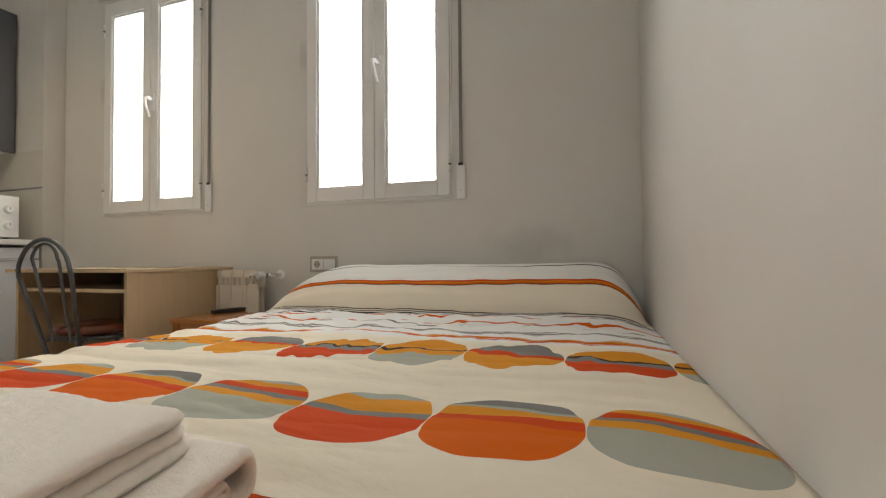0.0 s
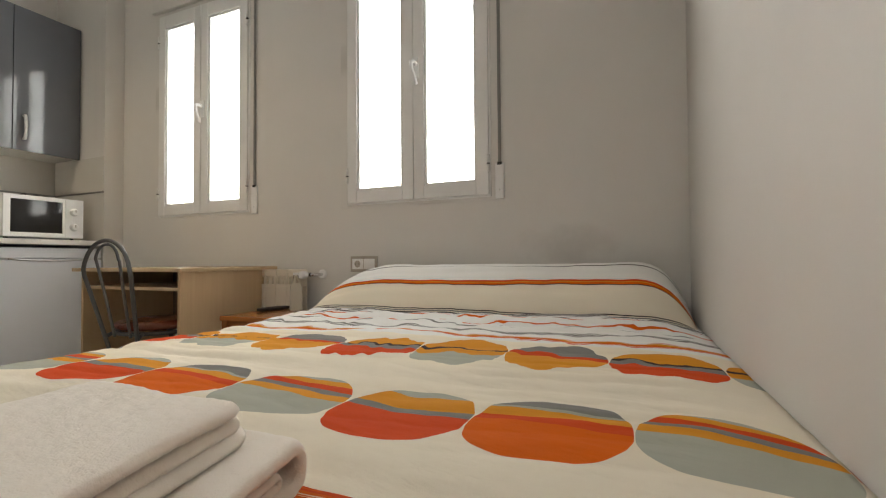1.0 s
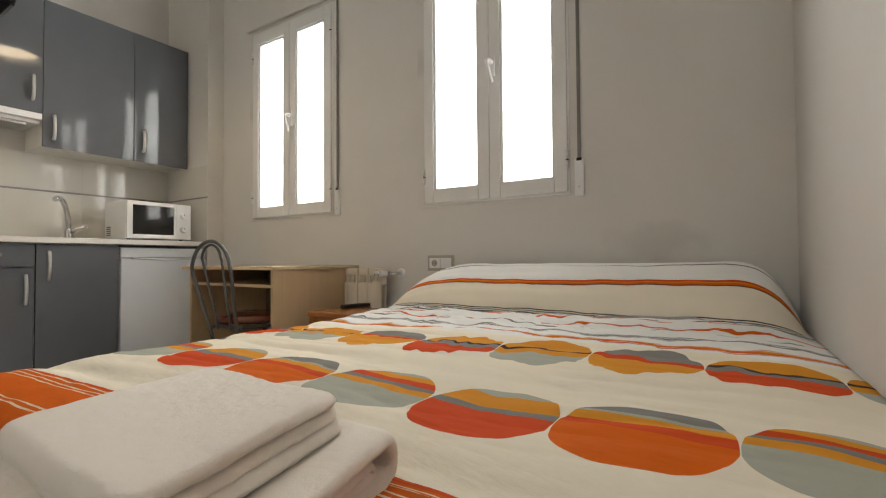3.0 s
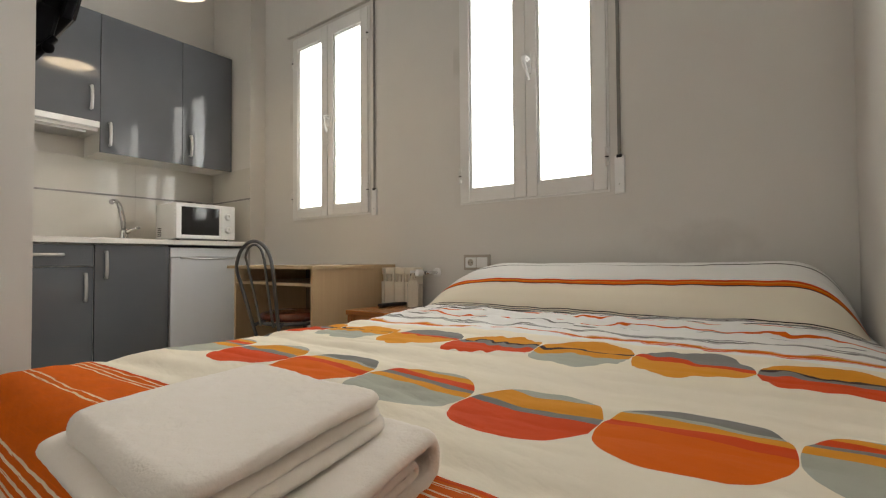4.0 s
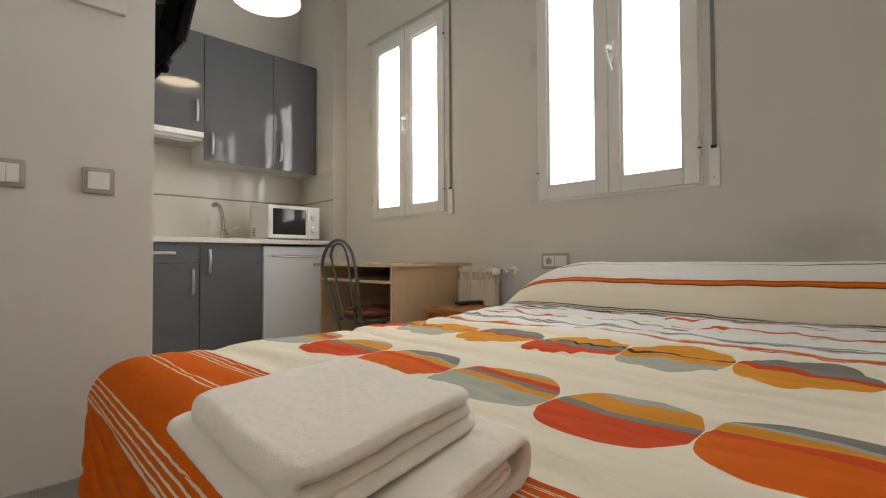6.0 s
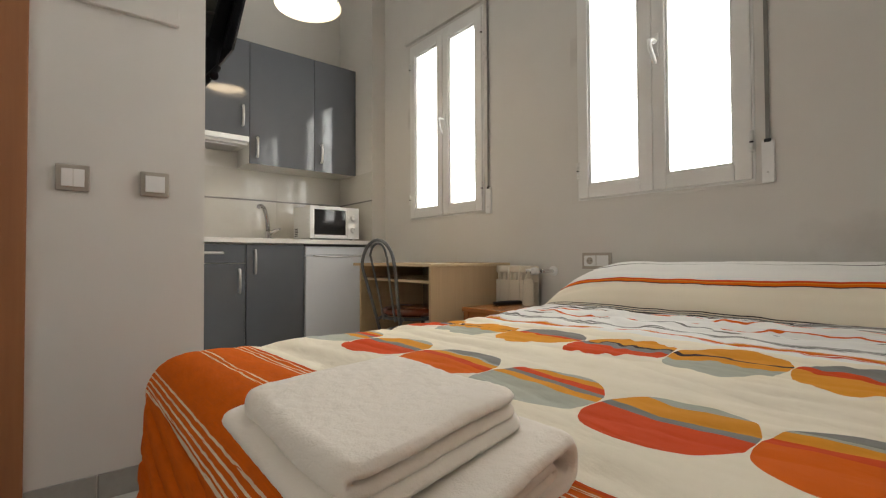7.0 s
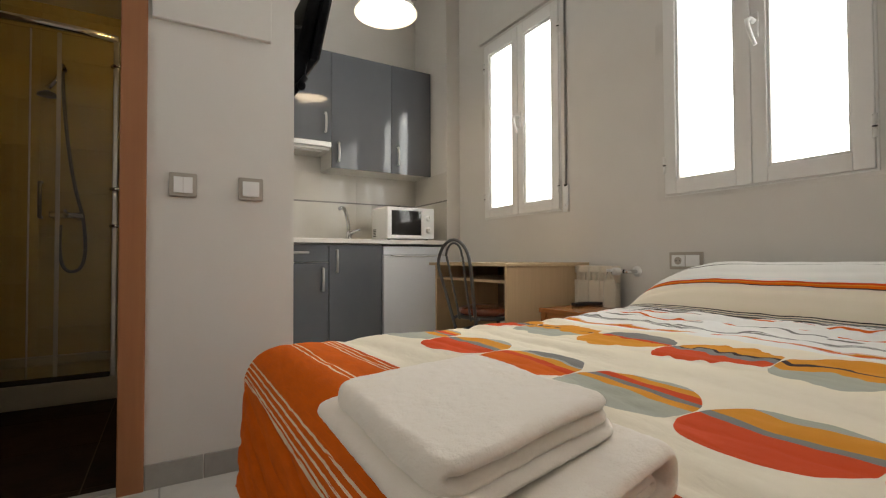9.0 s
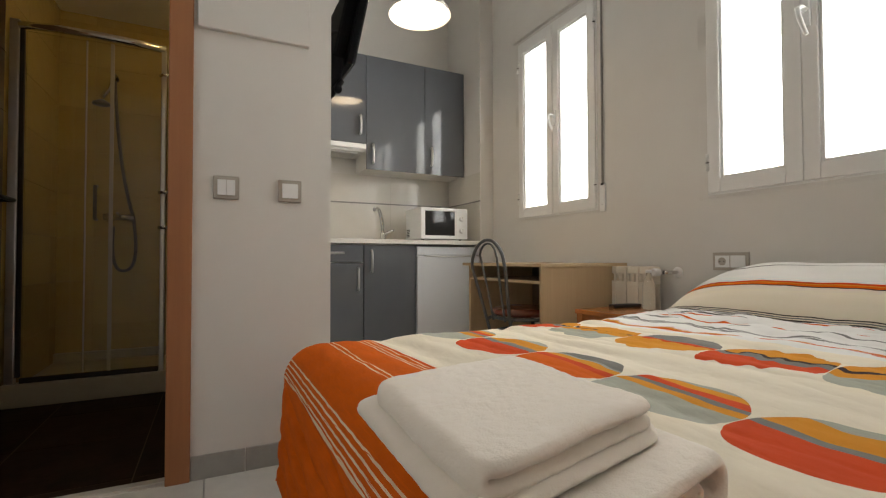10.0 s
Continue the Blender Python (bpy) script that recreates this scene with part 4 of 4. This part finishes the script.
# ---------------------------------------------------------------- desk, chair
dk = thing("desk", (-2.58, -0.32, 0), "small birch-laminate desk with a shelf under its top", "desk")
DZ = 0.722
part("top", boxbm(-3.000, -2.155, -0.645, -0.015, DZ - 0.018, DZ, 0.002), birch_top, dk)
part("side_panel", boxbm(-2.186, -2.168, -0.632, -0.03, 0.0, DZ - 0.0185, 0.0015), birch, dk)
part("side_panel", boxbm(-2.935, -2.917, -0.632, -0.10, 0.0, DZ - 0.0185, 0.0015), birch, dk)
part("shelf", boxbm(-2.9165, -2.1865, -0.625, -0.1185, 0.612, 0.628, 0.0015), birch_top, dk)
part("back_panel", boxbm(-2.9165, -2.1865, -0.118, -0.102, 0.36, 0.70, 0.001), birch_shaded, dk)

CX, CY = -2.315, -0.87


def chair():
    c = thing("chair", (CX, CY + 0.2, 0), "metal tube chair with an arched back and a round red seat", "chair")
    zs, sx0, sy0 = 0.437, CX - 0.10, CY + 0.31
    part("seat", lathebm([(0.10, -0.012), (0.175, -0.010), (0.19, 0.0), (0.192, 0.012), (0.18, 0.026), (0.14, 0.034), (0.02, 0.036)], (sx0, sy0, zs), 40), seat_red, c, "round red vinyl seat")
    part("seat_ring", tubebm([(sx0 + 0.18 * math.cos(t), sy0 + 0.18 * math.sin(t), zs - 0.022) for t in (2 * math.pi * k / 36 for k in range(36))], 0.010, 10, True), chair_metal, c)

    def hoop(w, h0, top, lean, taper=0.55, back=0.15):
        """An arched tube: up one side, over and down the other."""
        pts = []
        for k in range(15):
            s = k / 14
            pts.append((CX - w * (1 - taper + taper * s ** 1.5), CY + back * (1 - s) + lean, h0 + (top - w * 0.95 - h0) * s))
        for k in range(1, 18):
            t = math.pi - math.pi * k / 18
            pts.append((CX + w * math.cos(t), CY - 0.005 + lean, top - w * 0.95 + w * 0.95 * math.sin(t)))
        for k in range(14, -1, -1):
            s = k / 14
            pts.append((CX + w * (1 - taper + taper * s ** 1.5), CY + back * (1 - s) + lean, h0 + (top - w * 0.95 - h0) * s))
        return pts

    part("back_hoop", tubebm(hoop(0.162, 0.02, 0.848, 0.0), 0.0088, 12), chair_metal, c)
    inner = [p for p in hoop(0.080, 0.415, 0.830, 0.004, 0.30, 0.066)]
    part("back_spindle", tubebm(inner, 0.0062, 10), chair_metal, c)
    for sx in (-1, 1):
        part("leg", tubebm(arc((sx0 + sx * 0.12, sy0 + 0.145, zs - 0.03), (sx0 + sx * 0.15, sy0 + 0.185, 0.3), (sx0 + sx * 0.16, sy0 + 0.205, 0.0), 10), 0.012, 12), chair_metal, c)
        part("seat_bracket", tubebm([(CX + sx * 0.108, CY + 0.064, zs - 0.022), (sx0 + sx * 0.10, sy0 - 0.150, zs - 0.022)], 0.009, 10), chair_metal, c)
    part("foot_ring", tubebm([(sx0 + 0.15 * math.cos(t), sy0 + 0.165 * math.sin(t), 0.33) for t in (2 * math.pi * k / 36 for k in range(36))], 0.008, 10, True), chair_metal, c)


chair()

# ---------------------------------------------------------------- nightstand, remote, radiator
ns = thing("nightstand", (-1.92, -0.33, 0), "orange-stained pine bedside table with a thick top", "table")
part("top", boxbm(-2.050, -1.770, -0.515, -0.135, 0.466, 0.490, 0.006, 3), pine, ns)
for x in (-2.03, -1.80):
    for y in (-0.485, -0.165):
        part("leg", boxbm(x - 0.018, x + 0.018, y - 0.018, y + 0.018, 0.0, 0.465, 0.003), pine, ns)
part("apron", boxbm(-2.012, -1.818, -0.495, -0.479, 0.395, 0.465, 0.002), pine, ns)
part("apron", boxbm(-2.038, -2.022, -0.466, -0.184, 0.395, 0.465, 0.002), pine, ns)
part("shelf", boxbm(-2.012, -1.818, -0.466, -0.184, 0.16, 0.176, 0.002), pine, ns)

RM = Matrix.Translation((-1.975, -0.235, 0.4905)) @ pose(0, 0, 0, 0, 0, 82)
rc = thing("remote_control", (-1.975, -0.235, 0.4905), "black remote control lying on the bedside table", "remote control")
part("case", boxbm(-0.09, 0.09, -0.022, 0.022, 0.001, 0.018, 0.006, 3, m=RM), plastic_black, rc)
for i in range(6):
    for j in (-1, 0, 1):
        part("button", boxbm(-0.06 + i * 0.018, -0.050 + i * 0.018, j * 0.012 - 0.003, j * 0.012 + 0.003, 0.0178, 0.0198, 0.001, 1, m=RM), rubber, rc)

bo = thing("water_bottle", (-1.855, -0.20, 0.4905), "clear empty plastic bottle on the bedside table", "bottle")
part("bottle_wall", lathebm([(0.012, 0.001), (0.029, 0.001), (0.031, 0.008), (0.031, 0.10), (0.029, 0.13), (0.014, 0.165), (0.012, 0.185)], (-1.855, -0.20, 0.4905), 28), bottle_plastic, bo).visible_shadow = False
part("cap", lathebm([(0.015, 0.1855), (0.015, 0.20)], (-1.855, -0.20, 0.4905), 20), plastic_white, bo)

rd = thing("radiator", (-2.2, -0.07, 0), "white sectional radiator under the windows with a valve", "radiator")
for i in range(8):
    x = -1.945 - i * 0.08
    bm = bmesh.new()
    box(bm, x - 0.0385, x + 0.0385, -0.125, -0.118, 0.12, 0.622, 0.003)
    box(bm, x - 0.006, x + 0.006, -0.118, -0.035, 0.12, 0.70, 0.002)
    box(bm, x - 0.0385, x + 0.0385, -0.122, -0.040, 0.662, 0.705, 0.012, 3)
    box(bm, x - 0.037, x - 0.028, -0.122, -0.045, 0.61, 0.68, 0.003)
    box(bm, x + 0.028, x + 0.037, -0.122, -0.045, 0.61, 0.68, 0.003)
    box(bm, x - 0.0375, x + 0.0375, -0.106, -0.099, 0.60, 0.67, 0.002)
    box(bm, x - 0.034, x + 0.034, -0.05, -0.043, 0.12, 0.66, 0.002)
    box(bm, x - 0.037, x + 0.037, -0.115, -0.040, 0.09, 0.13, 0.012, 3)
    part("section", bm, radiator_white, rd)
part("valve", tubebm([(-1.907, -0.078, 0.675), (-1.900, -0.078, 0.675), (-1.86, -0.078, 0.675)], [0.017, 0.013, 0.013], 14), chrome, rd)
part("knob", lathebm([(0.017, 0.0), (0.021, -0.010), (0.021, -0.040), (0.016, -0.048)], (-1.885, -0.085, 0.675), 20, "y"), plastic_white, rd, "white valve knob")
part("elbow", tubebm([(-1.86, -0.078, 0.675), (-1.842, -0.070, 0.675), (-1.836, -0.03, 0.675), (-1.836, 0.0, 0.675)], 0.010, 12), chrome, rd)
part("wall_rosette", lathebm([(0.028, -0.001), (0.028, -0.006), (0.016, -0.012)], (-1.836, 0, 0.675), 24, "y"), plastic_white, rd)
part("wall_bracket", boxbm(-2.14, -2.12, -0.043, 0.0, 0.60, 0.66, 0.002), radiator_white, rd)

# ---------------------------------------------------------------- socket, switches, panel, television
so = thing("wall_socket", (-1.56, 0, 0.733), "white double wall socket plate in a grey frame", "socket")
bm = bmesh.new()
sx0, sx1, sz0, sz1 = -1.643, -1.473, 0.690, 0.776
box(bm, sx0, sx1, -0.010, 0.0, sz0, sz1, 0.003)
part("frame", bm, frame_grey, so)
for a in (sx0 + 0.014, sx0 + 0.087):
    part("plate", boxbm(a, a + 0.068, -0.0135, -0.0102, sz0 + 0.015, sz1 - 0.015, 0.0015), plastic_white, so)
part("well", lathebm([(0.019, -0.0142), (0.019, -0.0137)], (sx0 + 0.048, 0, 0.733), 24, "y"), frame_grey, so, "round socket well")
for dx in (-0.0095, 0.0095):
    part("pin_hole", lathebm([(0.003, -0.0150), (0.003, -0.0143)], (sx0 + 0.048 + dx, 0, 0.733), 10, "y"), plastic_black, so)


def switch(y, split):
    s = thing("light_switch", (SWITCH, y, 1.0), "white rocker light switch in a grey frame" + (", two rockers" if split else ""), "light switch", "light switches")
    part("frame", boxbm(SWITCH, SWITCH + 0.010, y - 0.042, y + 0.042, 0.959, 1.041, 0.006, 3), frame_grey, s)
    if split:
        part("rocker", boxbm(SWITCH + 0.0102, SWITCH + 0.015, y - 0.028, y - 0.0005, 0.973, 1.027, 0.0015), plastic_white, s)
        part("rocker", boxbm(SWITCH + 0.0102, SWITCH + 0.015, y + 0.0005, y + 0.028, 0.973, 1.027, 0.0015), plastic_white, s)
    else:
        part("rocker", boxbm(SWITCH + 0.0102, SWITCH + 0.0155, y - 0.028, y + 0.028, 0.973, 1.027, 0.0015), plastic_white, s)


switch(-2.141, True)
switch(-1.927, False)
pn = thing("wall_panel", (SWITCH, -2.05, 1.56), "shallow white painted cover panel on the wall", "panel")
part("cover", boxbm(SWITCH, SWITCH + 0.022, -2.234, -1.860, 1.549, 2.02, 0.004), wall_paint, pn)

TVM = Matrix.Translation((-2.49, -1.685, 1.50)) @ pose(0, 0, 0, -11.5, 0, 0)
tv = thing("television", (-2.49, -1.76, 1.5), "black flat television tilted down on a wall bracket", "television")
part("screen", boxbm(-0.37, 0.37, 0.0125, 0.022, 0.078, 0.535, 0.004, m=TVM), black_gloss, tv)
part("bezel", boxbm(-0.375, 0.375, -0.016, 0.0120, 0.070, 0.541, 0.006, m=TVM), tv_black, tv)
part("back_cover", boxbm(-0.34, 0.345, -0.070, -0.0165, 0.055, 0.46, 0.02, 3, m=TVM), tv_black, tv)
part("side_vent", boxbm(0.18, 0.352, -0.078, -0.0165, -0.045, 0.10, 0.012, m=TVM), tv_black, tv)
part("bracket_plate", boxbm(-2.60, -2.38, CORNER, CORNER + 0.02, 1.55, 1.80, 0.003), tv_black, tv)
part("bracket_arm", tubebm([(-2.49, CORNER + 0.02, 1.70), (-2.49, -1.66, 1.68)], 0.02, 10), tv_black, tv)
part("hook", tubebm(arc((-2.16, CORNER + 0.005, 1.70), (-2.16, -1.66, 1.74), (-2.16, -1.645, 1.68), 10), 0.006, 8), plastic_black, tv)
part("bracket_arm", tubebm([(-2.14, CORNER + 0.005, 1.425), (-2.14, -1.745, 1.435), (-2.14, -1.700, 1.500)], [0.014, 0.014, 0.012], 8), tv_black, tv)
part("knob", lathebm([(0.004, 0.0), (0.015, 0.001), (0.017, 0.008), (0.015, 0.020), (0.004, 0.022)], (-2.126, -1.722, 1.452), 18, "x"), tv_black, tv)

# ---------------------------------------------------------------- bathroom
SHX = -3.30
tr = thing("shower_tray", (-3.72, -2.75, 0), "low cream shower tray with a raised front edge", "shower tray")
bm = bmesh.new()
box(bm, SHX - 0.05, SHX + 0.02, -3.125, -2.385, 0, 0.118, 0.008)
box(bm, KITCHEN + 0.012, SHX - 0.05, -3.125, -2.385, 0, 0.06)
box(bm, KITCHEN + 0.012, KITCHEN + 0.06, -3.125, -2.385, 0.06, 0.118, 0.006)
part("basin", bm, tray_white, tr)
en = thing("shower_enclosure", (SHX, -2.75, 0.118), "shower enclosure with chrome rails and sliding glass doors", "shower")
part("post", boxbm(SHX - 0.03, SHX + 0.012, -3.115, -3.075, 0.119, 1.985, 0.005), satin_metal, en)
part("post", boxbm(SHX - 0.02, SHX + 0.012, -2.450, -2.425, 0.119, 1.95, 0.005), satin_metal, en)
part("seal", boxbm(SHX - 0.015, SHX + 0.008, -3.074, -3.055, 0.15, 1.94, 0.003), rubber, en, "black rubber seal")
part("top_rail", tubebm([(SHX + 0.005, -3.075, 1.957), (SHX + 0.035, -2.90, 1.957), (SHX + 0.04, -2.75, 1.957), (SHX + 0.03, -2.60, 1.957), (SHX, -2.43, 1.957)], 0.020, 14), chrome, en)
part("bottom_rail", boxbm(SHX - 0.018, SHX + 0.012, -3.055, -2.452, 0.119, 0.145, 0.004), rubber, en)
for y0, y1, x in ((-3.05, -2.79, SHX - 0.008), (-2.80, -2.46, SHX + 0.004)):
    p = part("glass_door", boxbm(x - 0.003, x + 0.003, y0, y1, 0.146, 1.935), shower_glass, en)
    p.visible_shadow = False
part("edge_strip", boxbm(SHX + 0.001, SHX + 0.012, -2.690, -2.672, 0.146, 1.935, 0.003), strip_pale, en, "pale door edge strip")
part("edge_strip", boxbm(SHX - 0.010, SHX - 0.001, -2.800, -2.793, 0.146, 1.935, 0.002), satin_metal, en)
part("door_handle", tubebm([(SHX + 0.008, -2.745, 1.145), (SHX + 0.045, -2.745, 1.145), (SHX + 0.045, -2.745, 0.965), (SHX + 0.008, -2.745, 0.965)], 0.009, 10), hose_metal, en, "dark straight metal door handle")
for z in (1.80, 1.13, 0.93):
    part("bracket", tubebm([(SHX + 0.01, -2.455, z), (SHX + 0.035, -2.44, z), (SHX + 0.035, -2.41, z)], 0.010, 8), chrome, en)

p = part("side_glass", boxbm(KITCHEN + 0.012, SHX - 0.02, -2.441, -2.435, 0.119, 1.935), shower_glass, en)
p.visible_shadow = False
# unseen lamp added here, inferred from warm light on the shower rail
sp = thing("unseen_bath_lamp", (-3.0, BB, 2.24), "unseen warm wall lamp beside the shower", "lamp")
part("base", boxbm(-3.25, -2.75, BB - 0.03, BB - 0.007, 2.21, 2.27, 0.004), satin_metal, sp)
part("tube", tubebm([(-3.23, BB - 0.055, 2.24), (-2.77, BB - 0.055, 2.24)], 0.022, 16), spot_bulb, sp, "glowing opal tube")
BX = KITCHEN + 0.012
sh = thing("hand_shower", (BX, -2.80, 1.0), "chrome hand shower with hose and wall mixer", "shower")
HY = -2.80
part("holder", tubebm([(BX, HY, 2.03), (BX + 0.05, HY, 2.03)], 0.016, 12), plastic_black, sh)
part("handle", tubebm([(BX + 0.05, HY, 2.05), (BX + 0.06, HY - 0.03, 1.94), (BX + 0.08, HY - 0.07, 1.87)], [0.014, 0.013, 0.016], 12), chrome, sh)
part("head", lathebm([(0.015, 0.0), (0.05, -0.02), (0.055, -0.035), (0.03, -0.04)], (BX + 0.09, HY - 0.07, 1.85), 24), hose_metal, sh)
mx_y = -2.74
part("hose", tubebm([(BX + 0.05, HY, 2.00)] + arc((BX + 0.05, HY + 0.0, 1.95), (BX + 0.05, HY + 0.03, 1.35), (BX + 0.05, HY + 0.115, 1.05), 12) +
                    arc((BX + 0.05, HY + 0.12, 1.0), (BX + 0.06, HY + 0.16, 0.68), (BX + 0.06, HY + 0.07, 0.67), 10) + arc((BX + 0.06, HY + 0.05, 0.67), (BX + 0.06, HY - 0.02, 0.69), (BX + 0.05, mx_y - 0.06, 0.98), 10), 0.011, 10), hose_metal, sh)
part("mixer", tubebm([(BX + 0.045, HY - 0.06, 1.045), (BX + 0.045, HY + 0.12, 1.045)], 0.022, 14), chrome, sh)
part("lever", tubebm([(BX + 0.06, HY + 0.03, 1.05), (BX + 0.11, HY + 0.03, 1.07)], [0.018, 0.010], 12), chrome, sh)
for y in (HY - 0.03, HY + 0.09):
    part("rosette", lathebm([(0.032, 0.0), (0.032, 0.008), (0.018, 0.03)], (BX, y, 1.045), 20, "x"), chrome, sh)
hk = thing("towel_bar", (-3.15, -3.13, 1.04), "dark metal towel bar on the brown tiled wall", "towel bar")
part("bar", tubebm([(-3.23, -3.12, 1.045), (-3.23, -3.07, 1.045), (-2.90, -3.07, 1.045), (-2.90, -3.12, 1.045)], 0.011, 10), plastic_black, hk)

# ---------------------------------------------------------------- tiles and skirting, last
up = (0, 0, 1)
tiles(floor, floor_tile, plane((0, 0, -0.006), (1, 0, 0), (0, 1, 0)), SWITCH - 0.03, RIGHT + 0.1, BACK, 0, 0.40, 0.40, oa=-2.015, ob=-1.80)
tiles(floor, floor_tile, plane((0, 0, -0.006), (1, 0, 0), (0, 1, 0)), KITCHEN, SWITCH - 0.03, CORNER, NICHE, 0.40, 0.40, oa=-2.015, ob=-1.80)
tiles(floor, slate_tile, plane((0, 0, -0.006), (1, 0, 0), (0, 1, 0)), KITCHEN, SWITCH - 0.063, -3.13, BB, 0.45, 0.45, oa=-2.13, ob=-2.42, joint=0.003)
# skirting round the room
for pl, a0, a1, off in ((plane((SWITCH, 0, 0), (0, 1, 0), up), -2.244, CORNER, -2.072), (plane((SWITCH, 0, 0), (0, 1, 0), up), BACK, -3.11, 0.0)):
    tiles(wall_switch, skirting_tile, pl, a0, a1, 0.0, 0.081, 0.33, 0.10, oa=off, h=0.008, name="skirting_tile")
tiles(wall_window, skirting_tile, plane((0, 0, 0), (1, 0, 0), up), PIL, RIGHT, 0.0, 0.081, 0.33, 0.10, h=0.008, name="skirting_tile")
# kitchen splashback: big glossy tiles and a grey listello
for z0, z1, tz, oz in ((0.901, 1.238, 0.345, 0.901), (1.254, 1.494, 0.60, 1.254)):
    tiles(wall_kitchen, white_tile, plane((KITCHEN, 0, 0), (0, 1, 0), up), CORNER, NICHE, z0, z1, 0.60, tz, oa=-0.73, ob=oz, joint=0.0005, h=0.0013)
    tiles(pilaster, white_tile, plane((0, NICHE, 0), (1, 0, 0), up), KITCHEN + 0.008, PIL, z0, z1, 0.60, tz * 1.5, oa=KITCHEN + 0.008, ob=oz, joint=0.0005, h=0.0013)
tiles(wall_kitchen, listello_grey, plane((KITCHEN, 0, 0), (0, 1, 0), up), CORNER, NICHE, 1.240, 1.252, 0.60, 0.02, oa=-0.73, ob=1.240, joint=0.002, h=0.0045, name="listello")
tiles(pilaster, listello_grey, plane((0, NICHE, 0), (1, 0, 0), up), KITCHEN + 0.008, PIL, 1.240, 1.252, 0.60, 0.02, oa=KITCHEN + 0.008, ob=1.240, joint=0.002, h=0.0045, name="listello")
# bathroom
tiles(wall_kitchen, cream_tile, plane((KITCHEN, 0, 0), (0, 1, 0), up), -3.13, BB - 0.008, 0.02, 2.46, 0.45, 0.30, oa=-2.47, ob=0.0, joint=0.0007, h=0.008)
tiles(wall_part, cream_tile, plane((0, BB, 0), (1, 0, 0), (0, 0, -1)) , KITCHEN + 0.01, SWITCH - 0.11, -2.46, 0.0, 0.45, 0.30, joint=0.001, h=0.006)
tiles(wall_bath_left, brown_tile, plane((0, -3.13, 0), (-1, 0, 0), up), 2.12, 3.27, 0.0, 2.46, 0.45, 0.30, ob=0.0, h=0.006)
tiles(wall_bath_left, cream_tile, plane((0, -3.13, 0), (-1, 0, 0), up), 3.27, 4.19, 0.0, 2.46, 0.45, 0.30, ob=0.0, joint=0.001, h=0.006)
